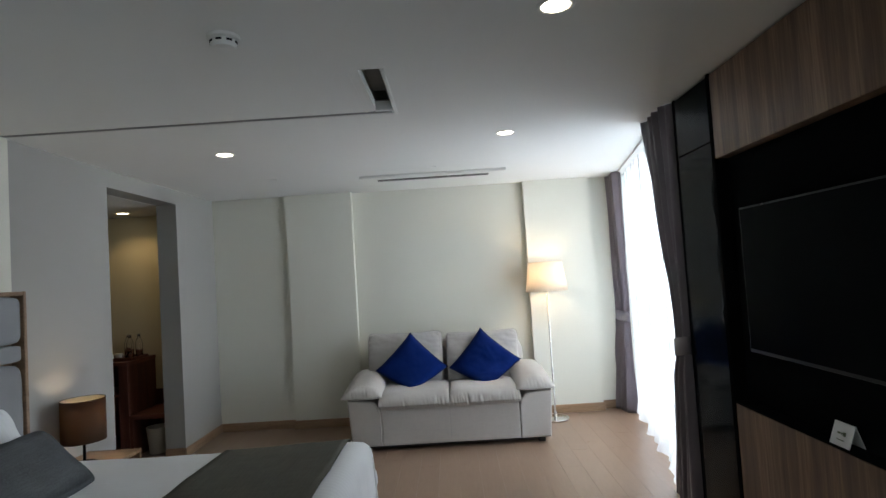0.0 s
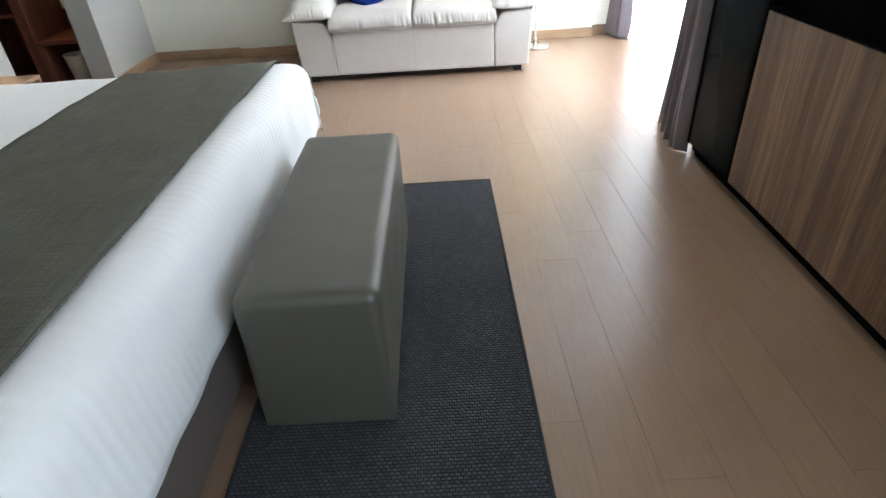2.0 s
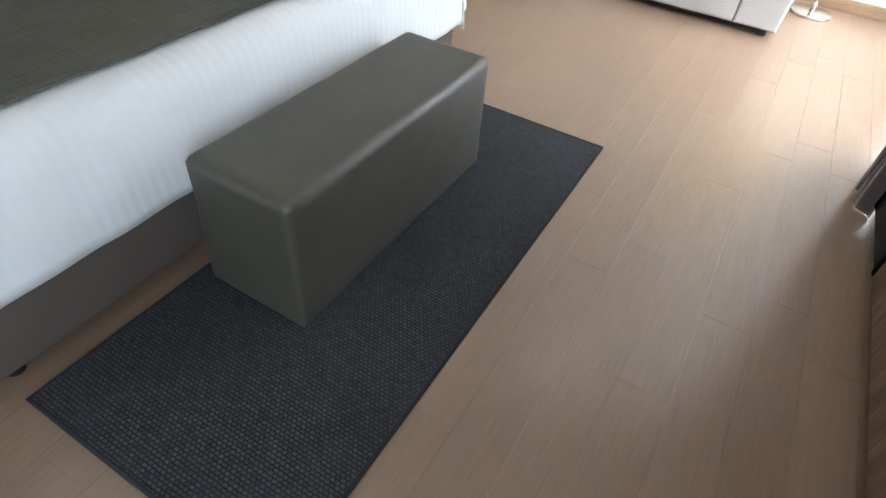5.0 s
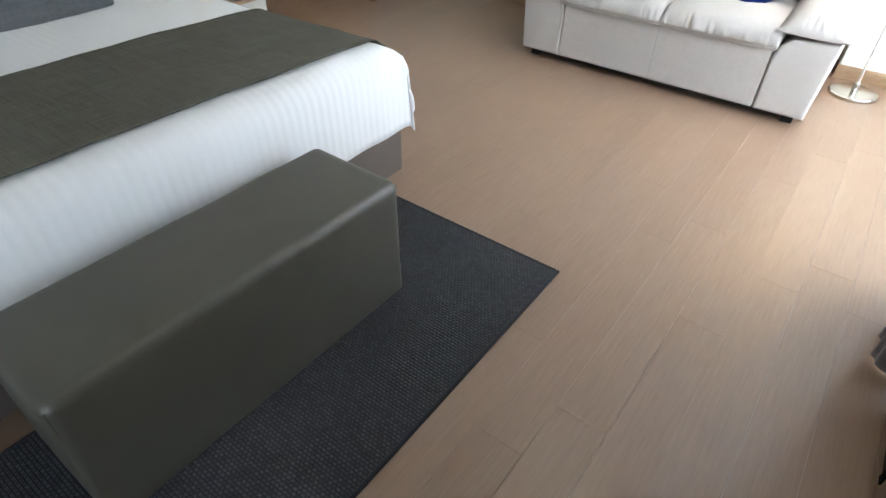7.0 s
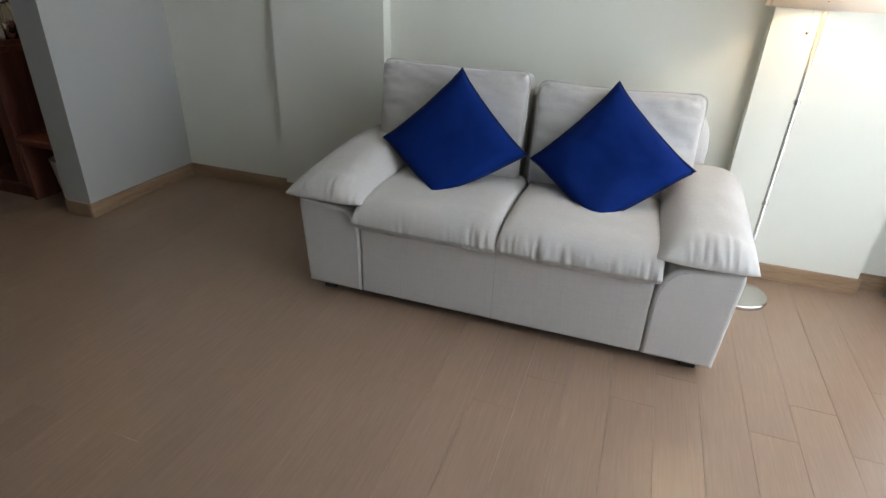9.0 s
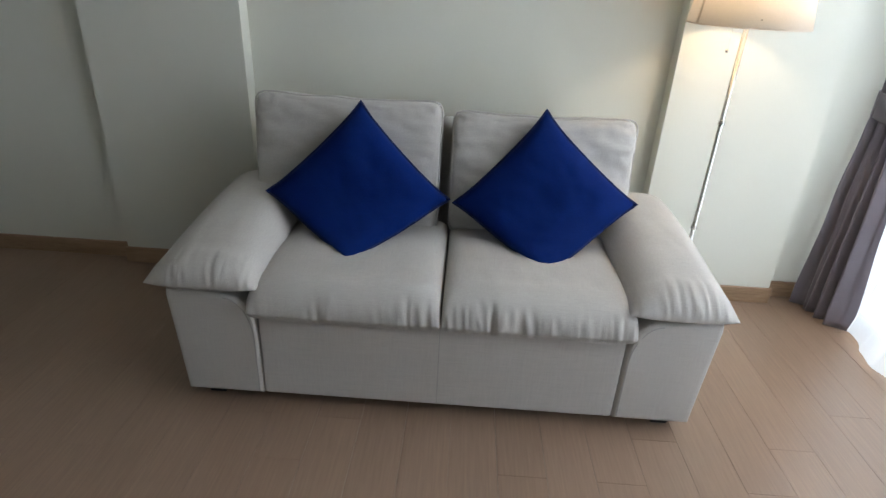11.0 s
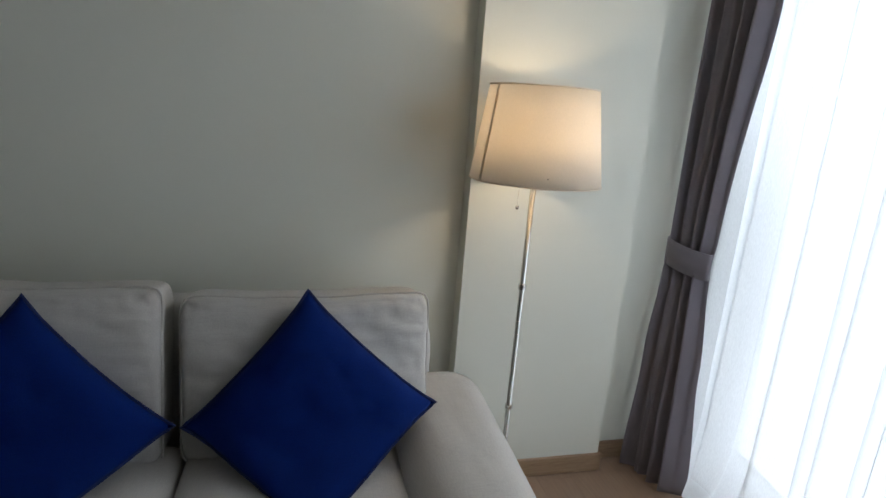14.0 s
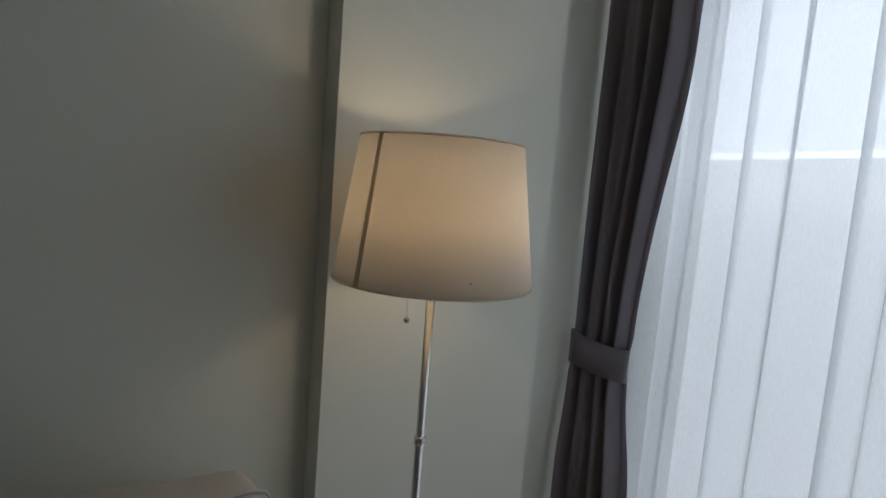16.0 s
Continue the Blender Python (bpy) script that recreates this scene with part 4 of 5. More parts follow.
    part("base_rail", bbox(-0.80, 0.80, 0.05, 0.10, 0.028, 0.052), M_FOOT, s, "dark under-frame rail")
    part("base_rail", bbox(-0.80, 0.80, 0.80, 0.85, 0.028, 0.052), M_FOOT, s, "dark under-frame rail")
    return s


sofa()


def scatter_cushion(centre, side, lean, yaw, roll, seed, squash):
    """A square cushion standing on one corner with flat seam edges."""
    c = thing("scatter_cushion", "royal blue square cushion standing on its corner against the sofa", "cushion", centre, group="blue cushions on the sofa")
    n = 36
    bm = bmesh.new()
    h = side / 2

    def pt(i, j, top):
        u, v = -1 + 2 * i / n, -1 + 2 * j / n
        # corners reach out a little, edges draw in
        k = 1 - 0.040 * (1 - u * u) * abs(v) ** 3 + 0.035 * abs(u * v) ** 7
        k2 = 1 - 0.040 * (1 - v * v) * abs(u) ** 3 + 0.035 * abs(u * v) ** 7
        th = 0.078 * (max(0, 1 - u ** 4) * max(0, 1 - v ** 4)) ** 0.62
        th += 0.007 * noise.fractal(Vector((u * 2.6, v * 2.6, seed + top)), 0.8, 2.1, 3) * (1 - u ** 6) * (1 - v ** 6)
        z = th * (1 if top else -1)
        z += 0.010 * noise.noise(Vector((u * 1.5, v * 1.5, seed + 20)))
        rim_w = max(abs(u), abs(v)) ** 8
        z += 0.006 * rim_w * noise.noise(Vector((u * 9, v * 9, seed + 31)))
        p = Vector((u * h * k2, v * h * k, z))
        p = Matrix.Rotation(radians(45), 3, "Z") @ p
        # the lower corner is pressed up by the seat
        if p.y < 0:
            t = -p.y / (h * 1.414)
            p.y = -h * 1.414 * (0.92 * t - (0.92 - squash) * t * t)
            p.z += 0.24 * t ** 1.4
        return p

    tops, bots = {}, {}
    for i in range(n + 1):
        for j in range(n + 1):
            rim = i in (0, n) or j in (0, n)
            tops[i, j] = bm.verts.new(pt(i, j, 1))
            bots[i, j] = tops[i, j] if rim else bm.verts.new(pt(i, j, 0))
    for i in range(n):
        for j in range(n):
            bm.faces.new((tops[i, j], tops[i + 1, j], tops[i + 1, j + 1], tops[i, j + 1]))
            bm.faces.new((bots[i, j], bots[i, j + 1], bots[i + 1, j + 1], bots[i + 1, j]))
    rim = [pt(i, 0, 1) for i in range(n)] + [pt(n, j, 1) for j in range(n)] + [pt(n - i, n, 1) for i in range(n)] + [pt(0, n - j, 1) for j in range(n)]
    m = Matrix.Rotation(radians(yaw), 4, "Z") @ Matrix.Rotation(radians(90 - lean), 4, "X") @ Matrix.Rotation(radians(roll), 4, "Z")
    part("cover", moved(bm, m), M_BLUE, c, smooth=True)
    bm = bmesh.new()
    tube(bm, [m @ (p * 1.006) for p in rim], 0.0045, 6, closed=True)
    part("piping", bm, M_BLUES, c, "dark blue seam edge")
    return c


scatter_cushion((0.180, 6.310, 0.655), 0.488, 16, 2, 0, 5, 0.60)
scatter_cushion((0.905, 6.330, 0.660), 0.486, 17, -3, 4, 9, 0.69)


# ---- floor lamp ----
def floor_lamp():
    f = thing("floor_lamp", "slim nickel floor lamp with a cream fabric drum shade, lit", "floor lamp", (1.61, 6.58, 0))
    part("base", lathe(bmesh.new(), [(0, 0.0), (0.138, 0.0), (0.140, 0.004), (0.140, 0.018), (0.136, 0.023), (0.03, 0.027), (0.0, 0.027)], seg=64), M_CHROME, f, smooth=False)
    part("socket", lathe(bmesh.new(), [(0.017, 0.026), (0.017, 0.075), (0.014, 0.085), (0.008, 0.088)], seg=24), M_CHROME, f, smooth=True)
    part("pole", lathe(bmesh.new(), [(0.0095, 0.08), (0.0095, 1.40), (0.0, 1.40)], seg=24), M_CHROME, f, smooth=True)
    for z in (0.50, 0.96):
        part("pole_joint", lathe(bmesh.new(), [(0.0095, z - 0.010), (0.0135, z - 0.008), (0.0135, z - 0.001), (0.011, z), (0.0135, z + 0.001), (0.0135, z + 0.008), (0.0095, z + 0.010)], seg=24), M_CHROME, f, smooth=False)
    Z0, Z1, R0, R1 = 1.328, 1.625, 0.216, 0.174
    bm = lathe(bmesh.new(), [(R0, Z0), (R0 + (R1 - R0) * 0.5, (Z0 + Z1) / 2), (R1, Z1)], seg=72)
    sh = part("shade", bm, M_SHADE, f, "cream fabric shade glowing from inside", smooth=True)
    md = sh.modifiers.new("thickness", "SOLIDIFY")
    md.thickness = 0.0015
    for r, z in ((R0, Z0), (R1, Z1)):
        bm = bmesh.new()
        tube(bm, [(r * math.cos(2 * math.pi * k / 72), r * math.sin(2 * math.pi * k / 72), z) for k in range(72)], 0.0025, 6, closed=True)
        part("hem", bm, M_SHADET, sh, "rolled hem of the shade")
    a = radians(196)
    bm = bmesh.new()
    vs = []
    for r, z in ((R0 + 0.0012, Z0), (R1 + 0.0012, Z1)):
        for d in (-0.030, 0.030):
            vs.append(bm.verts.new((r * math.cos(a + d), r * math.sin(a + d), z)))
    bm.faces.new((vs[0], vs[1], vs[3], vs[2]))
    st = part("seam", bm, M_SHADET, sh, "overlapping vertical seam of the shade")
    md = st.modifiers.new("thickness", "SOLIDIFY")
    md.thickness, md.offset = 0.0012, 1
    for k in range(3):
        b = 2 * math.pi * k / 3 + 0.3
        bm = bmesh.new()
        tube(bm, [(0.012 * math.cos(b), 0.012 * math.sin(b), 1.38), ((R0 - 0.004) * math.cos(b), (R0 - 0.004) * math.sin(b), Z0 + 0.03)], 0.0022, 6)
        part("spoke", bm, M_CHROME, f)
    part("bulb_holder", lathe(bmesh.new(), [(0.016, 1.38), (0.019, 1.40), (0.019, 1.44), (0.0, 1.44)], seg=20), M_PLASTIC, f)
    bm = bmesh.new()
    cx, cy = -0.034, 0.040
    for k in range(17):
        z = 1.345 - k * 0.0065
        lathe(bm, [(0, z + 0.0022), (0.0019, z), (0, z - 0.0022)], cx, cy, 8)
    part("pull_chain", bm, M_CHROME, f, "beaded metal pull chain")
    part("chain_knob", lathe(bmesh.new(), [(0, 1.238), (0.005, 1.236), (0.0075, 1.230), (0.005, 1.224), (0, 1.222)], cx, cy, 16), M_CHROME, f, smooth=True)
    return f


floor_lamp()


# ---- bed ----
BX0, BX1, BY0, BY1 = -1.86, 0.085, 1.77, 4.015


def sag(x, y):
    """The bedding sinks a little behind its foot edge."""
    t = max(0, min(1, (-0.02 - x) / 0.7))
    e = max(0, min(1, (y - 3.3) / 0.7))
    return 0.016 * t * t * (3 - 2 * t) + 0.014 * e * e


def bed():
    b = thing("bed", "large double bed made with white striped linen", "bed", (0, 0, 0))
    part("bed_base", bbox(BX0, BX1, BY0, BY1, 0.075, 0.290, 0.018, 3), M_TAUPE, b, "taupe leather bed base")
    for x in (BX0 + 0.1, BX1 - 0.075):
        for y in (BY0 + 0.07, BY1 - 0.12):
            part("leg", lathe(bmesh.new(), [(0, 0.012), (0.024, 0.012), (0.030, 0.03), (0.030, 0.06), (0.022, 0.08), (0, 0.08)], x, y, 20), M_FOOT, b, "dark turned foot", smooth=True)
    # mattress under a quilt: rounded top edges, sides hanging almost straight to a loose hem
    bm = bmesh.new()
    x0, x1, y0, y1, zt = BX0 + 0.02, BX1 + 0.004, BY0 - 0.155, BY1 + 0.040, 0.648
    nx, ny = 70, 78
    rad = 0.095

    def pt(i, j):
        # the middle of the grid is the top, the rim folds down over the sides
        drop = 0.318
        ex, ey = (x1 - x0), (y1 - y0)
        u = (ex + drop) * i / nx
        v = -drop + (ey + 2 * drop) * j / ny
        x, y, z = x0 + u, y0 + v, zt
        dx = max(0, u - (ex - rad))
        dy = max(0, -(v - rad), v - (ey - rad))
        sy = 1 if v > ey / 2 else -1

        def fold(d):
            arc = rad * math.pi / 2
            if d <= arc:
                a = d / rad
                return rad * math.sin(a), rad * (1 - math.cos(a))
            return rad + 0.012 * (d - arc) / 0.25, rad + d - arc

        ox, zx = fold(dx)
        oy, zy = fold(dy)
        if dx > 0:
            x = x0 + ex - rad + ox
        if dy > 0:
            y = (y0 + ey - rad + oy) if sy > 0 else (y0 + rad - oy)
        z = zt - max(zx, zy) - 0.10 * min(zx, zy) - sag(x, y) * max(0, 1 - max(zx, zy) / 0.2)
        if min(zx, zy) > 0.02:
            x += 0.008 * min(zx, zy) / 0.3
            y += sy * 0.008 * min(zx, zy) / 0.3
        low = max(zx, zy)
        z += 0.006 * noise.fractal(Vector((x * 2.5, y * 2.5, 0.3)), 0.8, 2.1, 3)
        if low > 0.06:
            if zx >= zy:
                x += 0.006 * noise.fractal(Vector((y * 5, z * 1.5, 2)), 0.8, 2, 2) + 0.003 * math.sin(y * 26 + z * 2) * (low / 0.35)
            else:
                y += sy * (0.012 * noise.fractal(Vector((x * 5, z * 1.5, 8)), 0.8, 2, 2) + 0.006 * math.sin(x * 23))
        return Vector((x, y, max(0.25, z)))

    grid = [[bm.verts.new(pt(i, j)) for j in range(ny + 1)] for i in range(nx + 1)]
    for i in range(nx):
        for j in range(ny):
            bm.faces.new((grid[i][j], grid[i + 1][j], grid[i + 1][j + 1], grid[i][j + 1]))
    q = part("quilt", bm, M_SHEET, b, "white satin-striped bed quilt", smooth=True)
    md = q.modifiers.new("thickness", "SOLIDIFY")
    md.thickness, md.offset = 0.010, -1
    part("mattress", bbox(BX0 + 0.03, BX1 - 0.03, BY0 + 0.03, BY1 - 0.03, 0.291, 0.565, 0.05, 3), M_SHEET, b)
    bm = bmesh.new()
    box(bm, XP + 0.016, XP + 0.050, 1.75, 3.925, 0.02, 1.62, 0.003, 1)
    for y0_, y1_, z0_, z1_ in ((3.902, 3.925, 0.02, 1.62), (1.75, 1.773, 0.02, 1.62), (1.773, 3.902, 1.597, 1.62)):
        box(bm, XP + 0.050, XP + 0.130, y0_, y1_, z0_, z1_, 0.003, 1)
    h = part("headboard_frame", bm, M_OAKX, b, "oak headboard frame")
    for z0, z1 in ((0.55, 1.215), (1.222, 1.318), (1.325, 1.593)):
        for k in range(3):
            ya, yb = 1.776 + k * 0.709, 1.776 + (k + 1) * 0.709 - 0.005
            bm = soft(0.075, yb - ya, z1 - z0, 14, 9, wrinkle=0.002, seed=k + z0)
            part("headboard_pad", moved(bm, Matrix.Translation((XP + 0.085, (ya + yb) / 2, (z0 + z1) / 2))), M_HEADB, h, "grey padded headboard panel", smooth=True)
    return b


bed()


def bed_runner():
    r = thing("bed_runner", "grey-olive woven runner laid across the bed", "bed runner", (-0.38, 2.9, 0.65))
    bm = bmesh.new()
    x0, x1, y0, y1, zt, rad = -0.735, -0.030, BY0 - 0.155, BY1 + 0.040, 0.662, 0.10
    nx, ny, drop = 20, 110, 0.16

    def pt(i, j):
        x = x0 + (x1 - x0) * i / nx
        v = -drop + (y1 - y0 + 2 * drop) * j / ny
        ey = y1 - y0
        d = max(0, -(v - rad), v - (ey - rad))
        arc = rad * math.pi / 2
        oy, zy = (rad * math.sin(d / rad), rad * (1 - math.cos(d / rad))) if d <= arc else (rad + 0.01, rad + d - arc)
        y = y0 + v
        if d > 0:
            y = y0 + ey - rad + oy if v > ey / 2 else y0 + rad - oy
        z = zt - zy - sag(x, y) * max(0, 1 - zy / 0.2) + 0.006 * noise.fractal(Vector((x * 2.5, y * 2.5, 0.3)), 0.8, 2.1, 3)
        x += 0.006 * noise.noise(Vector((y * 3, i * 0.05, 1)))
        if d > 0.1:
            y += (1 if v > ey / 2 else -1) * 0.014
        return Vector((x + 0.38, y - 2.9, z - 0.65 + 0.002 * noise.noise(Vector((x * 9, y * 9, 3)))))

    grid = [[bm.verts.new(pt(i, j)) for j in range(ny + 1)] for i in range(nx + 1)]
    for i in range(nx):
        for j in range(ny):
            bm.faces.new((grid[i][j], grid[i + 1][j], grid[i + 1][j + 1], grid[i][j + 1]))
    ob = part("cloth", bm, M_RUNNER, r, smooth=True)
    md = ob.modifiers.new("thickness", "SOLIDIFY")
    md.thickness, md.offset = 0.005, 0
    for i in (0, nx):
        part("hem", tube(bmesh.new(), [pt(i, j) for j in range(ny + 1)], 0.0035, 6), M_RUNNER, r, "stitched edge of the runner", smooth=True)
    return r


bed_runner()


def bed_pillow(name, label, at, size, rot, material, seed):
    p = thing(name, label, "pillow", at, group="pillows on the bed")

    def shp(u, v, w, q):
        q.z *= 1 - 0.55 * max(abs(u), abs(v)) ** 5
        q.x *= 1 - 0.05 * (1 - v * v) * abs(u) ** 3
        q.y *= 1 - 0.05 * (1 - u * u) * abs(v) ** 3
        return q

    bm = soft(*size, 24, 6, puff=0.25, wrinkle=0.008, seed=seed, freq=5, shape=shp)
    part("cover", moved(bm, Euler([radians(a) for a in rot]).to_matrix().to_4x4()), material, p, smooth=True)
    return p


for k, y in enumerate((2.30, 3.20)):
    bed_pillow("bed_pillow", "plump white pillow leaning on the headboard", (-1.715, y + 0.14, 0.80), (0.48, 0.74, 0.16), (0, 64, 0), M_SHEET, 3 + k)
    bed_pillow("throw_pillow", "dark grey pillow leaning on the white pillows", (-1.405, y + 0.03, 0.750), (0.42, 0.78, 0.17), (0, 44, 0), M_GREYP, 13 + k)


# ---- bench and rug ----
def bench():
    x0, x1, y0, y1, z0, z1 = 0.170, 0.547, 2.372, 3.462, 0.014, 0.474
    b = thing("bed_bench", "grey-olive leather block bench standing on the rug", "bench", ((x0 + x1) / 2, (y0 + y1) / 2, z0))
    hx, hy, h = (x1 - x0) / 2, (y1 - y0) / 2, z1 - z0

    def shp(u, v, w, p):
        t = max(0, min(1, (w + 1) / 1.6))
        r = 0.008 + 0.024 * t * t * (3 - 2 * t)
        full = Vector((u * hx, v * hy, w * h / 2))
        core = Vector([max(-e + r, min(e - r, c)) for c, e in zip(full, (hx, hy, h / 2))])
        out = full - core
        if out.length > 1e-6:
            full = core + out.normalized() * r
        full += Vector((u, v, w)).normalized() * 0.0022 * noise.fractal(full * 6, 0.8, 2.0, 2)
        return full

    bm = soft(2 * hx, 2 * hy, h, 56, 26, shape=shp)
    part("upholstery", moved(bm, Matrix.Translation((0, 0, h / 2))), M_LEATHER, b, smooth=True)
    for sx in (-1, 1):
        for sy in (-1, 1):
            part("seam", tube(bmesh.new(), [(sx * (hx - 0.0115), sy * (hy - 0.0115), 0.01 + (h - 0.03) * k / 12) for k in range(13)], 0.0035, 6), M_LEATHER, b, "raised stitched seam")
    for sy in (-1, 1):
        part("seam", tube(bmesh.new(), [((hx - 0.022) * (-1 + 2 * k / 12), sy * (hy - 0.0115), h - 0.0125) for k in range(13)], 0.003, 6), M_LEATHER, b, "raised stitched seam")
    return b


bench()


def rug():
    x0, x1, y0, y1 = 0.113, 0.958, 1.80, 3.907
    r = thing("rug", "charcoal basket-weave rug with a bound edge", "rug", ((x0 + x1) / 2, (y0 + y1) / 2, 0.001))
    hx, hy = (x1 - x0) / 2, (y1 - y0) / 2
    part("woven_field", bbox(-hx + 0.012, hx - 0.012, -hy + 0.012, hy - 0.012, 0, 0.0115), M_RUG, r)
    for a, b2, c2, d in ((-hx, -hx + 0.0125, -hy, hy), (hx - 0.0125, hx, -hy, hy), (-hx + 0.0125, hx - 0.0125, -hy, -hy + 0.0125), (-hx + 0.0125, hx - 0.0125, hy - 0.0125, hy)):
        part("binding", bbox(a, b2, c2, d, 0, 0.013, 0.003, 1), M_RUGE, r, "dark bound edge")
    return r


rug()


# ---- bedside ----
def nightstand():
    x0, x1, y0, y1, z0, z1 = XP + 0.001, -1.60, 4.14, 4.63, 0.375, 0.495
    n = thing("nightstand", "wall-hung oak nightstand with an open niche", "nightstand", (x0, (y0 + y1) / 2, z0))
    o = Matrix.Translation((-x0, -(y0 + y1) / 2, -z0))
    for nm, q in (("top", (x0, x1, y0, y1, z1 - 0.022, z1)), ("bottom", (x0, x1, y0, y1, z0, z0 + 0.022)), ("back", (x0, x0 + 0.015, y0 + 0.022, y1 - 0.022, z0 + 0.022, z1 - 0.022)),
                  ("side", (x0, x1, y0, y0 + 0.022, z0 + 0.022, z1 - 0.022)), ("side", (x0, x1, y1 - 0.022, y1, z0 + 0.022, z1 - 0.022))):
        part(nm, moved(bbox(*q, 0.0015, 1), o), M_OAKX, n)
    return n


nightstand()


def bedside_lamp():
    x, y, z = -1.80, 4.33, 0.495
    t = thing("bedside_lamp", "small lamp with a brown drum shade, lit, on the nightstand", "table lamp", (x, y, z))
    part("base", lathe(bmesh.new(), [(0, 0), (0.07, 0), (0.07, 0.010), (0.064, 0.014), (0, 0.016)], seg=40), M_BLACK, t)
    part("stem", lathe(bmesh.new(), [(0.009, 0.014), (0.009, 0.24), (0, 0.24)], seg=16), M_BLACK, t)
    sh = part("shade", lathe(bmesh.new(), [(0.128, 0.150), (0.128, 0.28), (0.128, 0.415)], seg=56), M_SHADED, t, "brown fabric drum shade", smooth=True)
    md = sh.modifiers.new("thickness", "SOLIDIFY")
    md.thickness = 0.0015
    li = part("lining", lathe(bmesh.new(), [(0.1245, 0.152), (0.1245, 0.28), (0.1245, 0.4145)], seg=56), M_LINER, sh, "pale shade lining", smooth=True)
    md = li.modifiers.new("thickness", "SOLIDIFY")
    md.thickness = 0.001
    part("bulb", lathe(bmesh.new(), [(0.012, 0.24), (0.014, 0.255), (0.024, 0.275), (0.012, 0.298), (0, 0.30)], seg=20), M_PLASTIC, t)
    part("ring", tube(bmesh.new(), [(0.127 * math.cos(2 * math.pi * k / 56), 0.127 * math.sin(2 * math.pi * k / 56), 0.415) for k in range(56)], 0.002, 6, closed=True), M_BLACK, t)
    return t


bedside_lamp()


# ---- hall furniture ----
def minibar():
    x0, x1, y0, y1, h = -3.95, -2.53, 6.10, 6.62, 0.915
    c = thing("minibar_cabinet", "dark reddish wood minibar cabinet with open niches", "cabinet", ((x0 + x1) / 2, y0, 0))
    o = Matrix.Translation((-(x0 + x1) / 2, -y0, 0))

    def add(nm, q, mt=M_RED, label="", bev=0.002):
        return part(nm, moved(bbox(*q, bev, 1), o), mt, c, label)

    add("top", (x0, x1 + 0.005, y0 - 0.012, y1, h - 0.035, h), M_REDX)
    add("plinth", (x0, x1, y0 + 0.02, y1, 0, 0.075))
    add("bottom", (x0, x1, y0, y1, 0.076, 0.10))
    add("back", (x0, x1, y1 - 0.016, y1, 0.101, h - 0.036))
    for xs in (x0, -3.42, -3.03, x1 - 0.09):
        add("upright", (xs, xs + (0.09 if xs > -2.7 else 0.024), y0, y1 - 0.017, 0.101, h - 0.036))
    add("shelf", (-3.005, x1 - 0.091, y0 + 0.004, y1 - 0.017, 0.585, 0.609), M_REDX)
    d = add("door_frame", (-3.395, -3.033, y0 - 0.004, y0 + 0.02, 0.12, 0.86), M_BLACK, "black framed fridge door")
    d2 = part("door_glass", moved(bbox(-3.35, -3.078, y0 - 0.006, y0 - 0.0042, 0.165, 0.815), o), M_GLOSS, d, "dark glass pane")
    return c


minibar()


def luggage_bench():
    x0, x1, y0, y1, z1 = -2.525, -2.172, 6.09, 6.60, 0.405
    b = thing("luggage_bench", "low reddish wood luggage bench beside the cabinet", "bench", ((x0 + x1) / 2, y0, 0))
    o = Matrix.Translation((-(x0 + x1) / 2, -y0, 0))
    part("seat", moved(bbox(x0, x1, y0, y1, z1 - 0.04, z1, 0.003, 1), o), M_REDX, b)
    part("side", moved(bbox(x0, x0 + 0.03, y0 + 0.01, y1, 0, z1 - 0.041), o), M_RED, b)
    part("back_panel", moved(bbox(x0 + 0.031, x1, y1 - 0.02, y1 - 0.001, 0, z1 - 0.041), o), M_RED, b)
    part("upstand", moved(bbox(x0, x1, y1 + 0.001, y1 + 0.022, 0, 0.56, 0.003, 1), o), M_RED, b)
    return b


luggage_bench()
wb = thing("waste_bin", "small cream plastic waste bin under the bench", "bin", (-2.345, 6.26, 0))
bm = lathe(bmesh.new(), [(0, 0.003), (0.075, 0.003), (0.100, 0.245), (0.104, 0.250), (0.104, 0.256), (0.096, 0.254), (0.072, 0.010), (0, 0.010)], seg=36)
part("body", bm, M_BIN, wb, smooth=False)


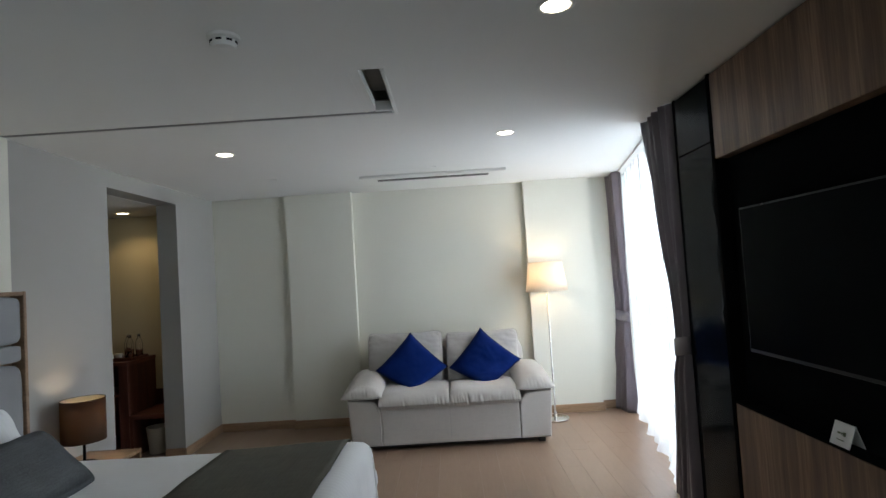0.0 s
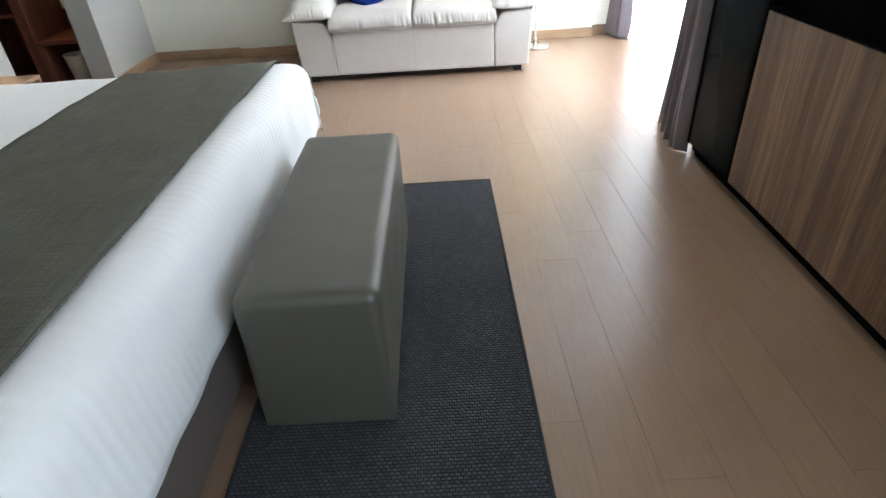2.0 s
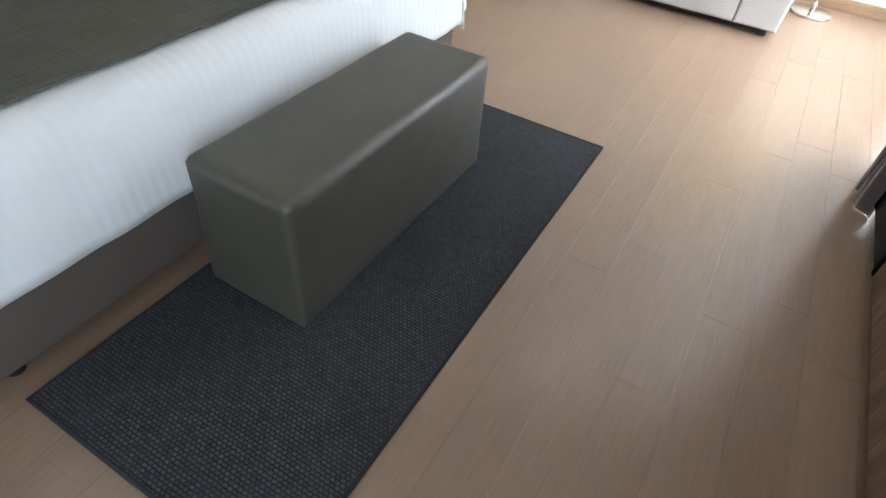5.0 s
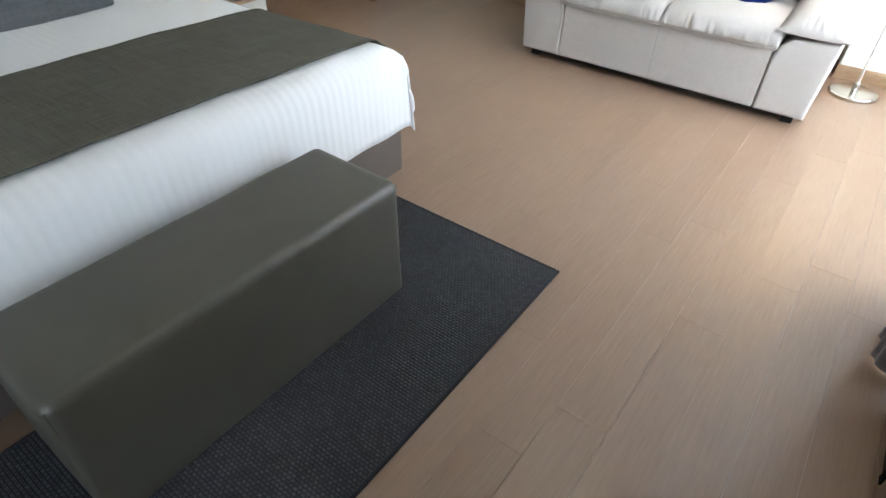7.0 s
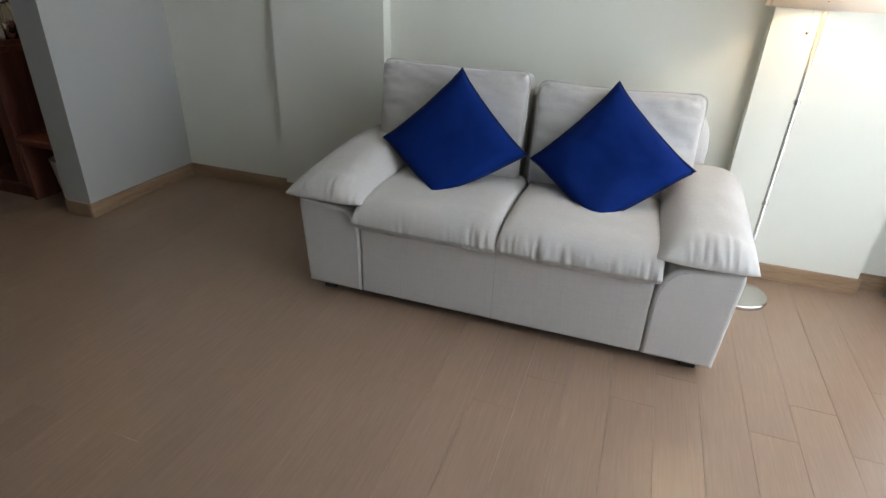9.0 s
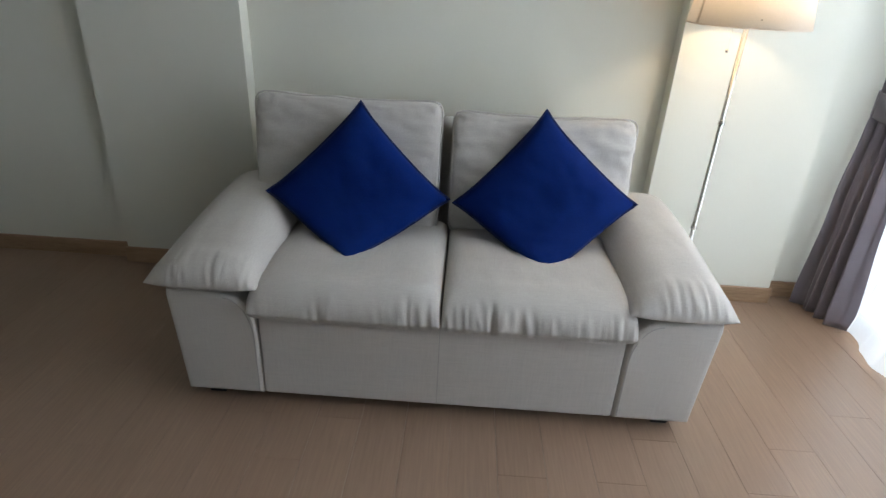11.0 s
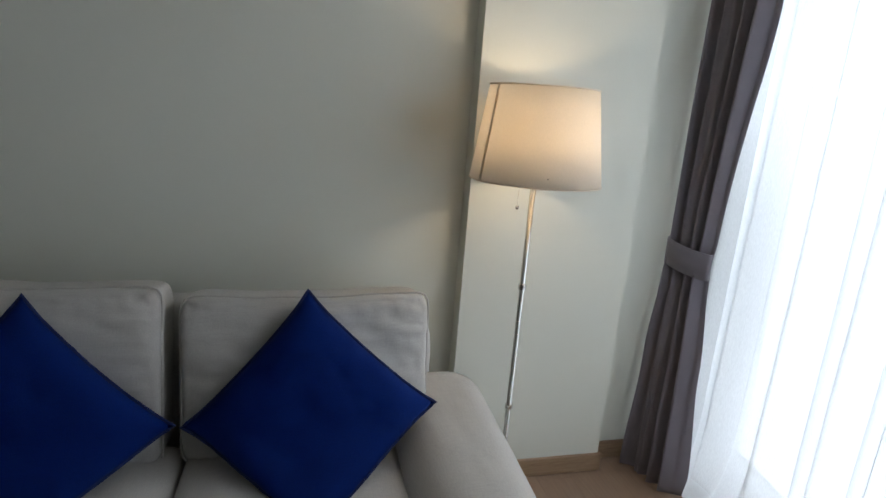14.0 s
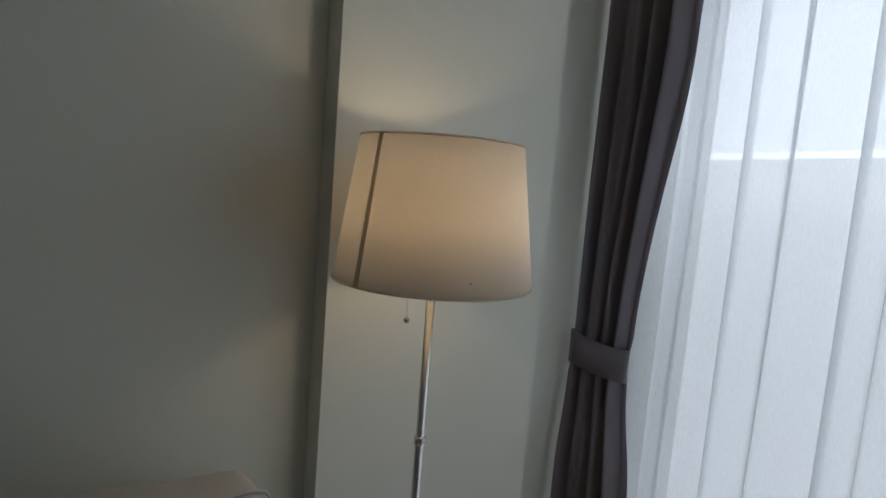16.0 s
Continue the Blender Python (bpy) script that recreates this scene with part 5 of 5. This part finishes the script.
def tray_set():
    z = 0.915
    t = thing("tray", "dark wooden serving tray on the minibar cabinet", "tray", (-2.80, 6.36, z))
    part("floor", bbox(-0.26, 0.26, -0.15, 0.15, 0, 0.008), M_RED, t)
    for q in ((-0.26, 0.26, -0.15, -0.138), (-0.26, 0.26, 0.138, 0.15), (-0.26, -0.248, -0.137, 0.137), (0.248, 0.26, -0.137, 0.137)):
        part("rim", bbox(*q, 0.008, 0.028, 0.002, 1), M_RED, t)
    for x, y in ((-2.625, 6.33), (-2.59, 6.43), (-2.685, 6.40)):
        b = thing("water_bottle", "clear glass water bottle on the tray", "bottle", (x, y, z + 0.0085), group="water bottles")
        bm = lathe(bmesh.new(), [(0, 0), (0.032, 0), (0.034, 0.006), (0.034, 0.135), (0.028, 0.165), (0.014, 0.195), (0.014, 0.215), (0.011, 0.215), (0.011, 0.194), (0.025, 0.163), (0.031, 0.133), (0.031, 0.006), (0, 0.004)], seg=24)
        part("glass", bm, M_GLASS, b, smooth=True)
        part("cap", lathe(bmesh.new(), [(0.0, 0.2155), (0.0155, 0.2155), (0.0155, 0.232), (0, 0.233)], seg=20), M_CHROME, b)
    for x, y in ((-2.80, 6.28), (-2.89, 6.30), (-2.76, 6.36)):
        b = thing("tea_cup", "white china cup on the tray", "cup", (x, y, z + 0.0085), group="tea cups")
        part("bowl", lathe(bmesh.new(), [(0, 0), (0.022, 0), (0.030, 0.012), (0.038, 0.052), (0.035, 0.052), (0.027, 0.014), (0, 0.006)], seg=28), M_CHINA, b, smooth=True)
        hd = [(0.035 + 0.016 * math.sin(math.pi * k / 8), 0, 0.014 + 0.030 * k / 8) for k in range(9)]
        part("handle", tube(bmesh.new(), hd, 0.003, 6), M_CHINA, b)
    k = thing("kettle", "brushed steel electric kettle with a black handle", "kettle", (-2.98, 6.40, z + 0.0085))
    part("body", lathe(bmesh.new(), [(0, 0), (0.070, 0), (0.072, 0.012), (0.066, 0.10), (0.052, 0.165), (0.046, 0.172), (0.0, 0.178)], seg=36), M_CHROME, k, smooth=True)
    part("lid_knob", lathe(bmesh.new(), [(0.012, 0.176), (0.014, 0.19), (0, 0.193)], seg=16), M_BLACK, k)
    part("handle", tube(bmesh.new(), [(-0.045, 0, 0.165), (-0.085, 0, 0.172), (-0.105, 0, 0.14), (-0.100, 0, 0.07), (-0.072, 0, 0.035)], 0.009, 8), M_BLACK, k, "black handle")
    part("spout", tube(bmesh.new(), [(0.058, 0, 0.115), (0.075, 0, 0.145), (0.086, 0, 0.165)], 0.011, 8), M_CHROME, k)


tray_set()


# ---- floor boards ----
fl = tagged(new("floor"), "warm tan oak laminate floor boards", "floor", kind="structure")
part("underlay", bbox(-5.3, 3.3, -1.5, 7.1, -0.06, -0.006), M_UNDER, fl)
PW, PL, PT, GAP = 0.1605, 1.215, 0.006, 0.0003
shared = {}


def plank_mesh(length, width):
    key = (round(length, 3), round(width, 3))
    if key not in shared:
        bm = bmesh.new()
        x, y, e = width / 2 - GAP, length / 2 - GAP, 0.0003
        lo = [bm.verts.new((sx * x, sy * y, -PT)) for sx, sy in ((-1, -1), (1, -1), (1, 1), (-1, 1))]
        mi = [bm.verts.new((sx * x, sy * y, -0.0006)) for sx, sy in ((-1, -1), (1, -1), (1, 1), (-1, 1))]
        hi = [bm.verts.new((sx * (x - e), sy * (y - e), 0)) for sx, sy in ((-1, -1), (1, -1), (1, 1), (-1, 1))]
        for a, b in ((lo, mi), (mi, hi)):
            for k in range(4):
                bm.faces.new((a[k], a[(k + 1) % 4], b[(k + 1) % 4], b[k]))
        bm.faces.new(hi)
        bm.faces.new(lo[::-1])
        me = bpy.data.meshes.new("plank")
        bmesh.ops.recalc_face_normals(bm, faces=bm.faces)
        bm.to_mesh(me)
        bm.free()
        me.materials.append(M_PLANK)
        shared[key] = me
    return shared[key]


def lay(x_first, count, ya, yb, seed):
    rnd = random.Random(seed)
    for k in range(count):
        x = x_first + k * PW
        y = ya - rnd.choice((0.0, 0.405, 0.81, 0.2, 0.61))
        while y < yb:
            a, b = max(y, ya), min(y + PL, yb)
            if b - a > 0.05:
                ob = new("plank", plank_mesh(b - a, PW))
                ob.location = (x + PW / 2, (a + b) / 2, 0)
                ob.parent = fl
            y += PL


lay(1.238 - 20 * PW, 30, -1.3, 7.0, 5)
lay(1.238 - 20 * PW - 19 * PW, 19, 4.0, 6.9, 6)
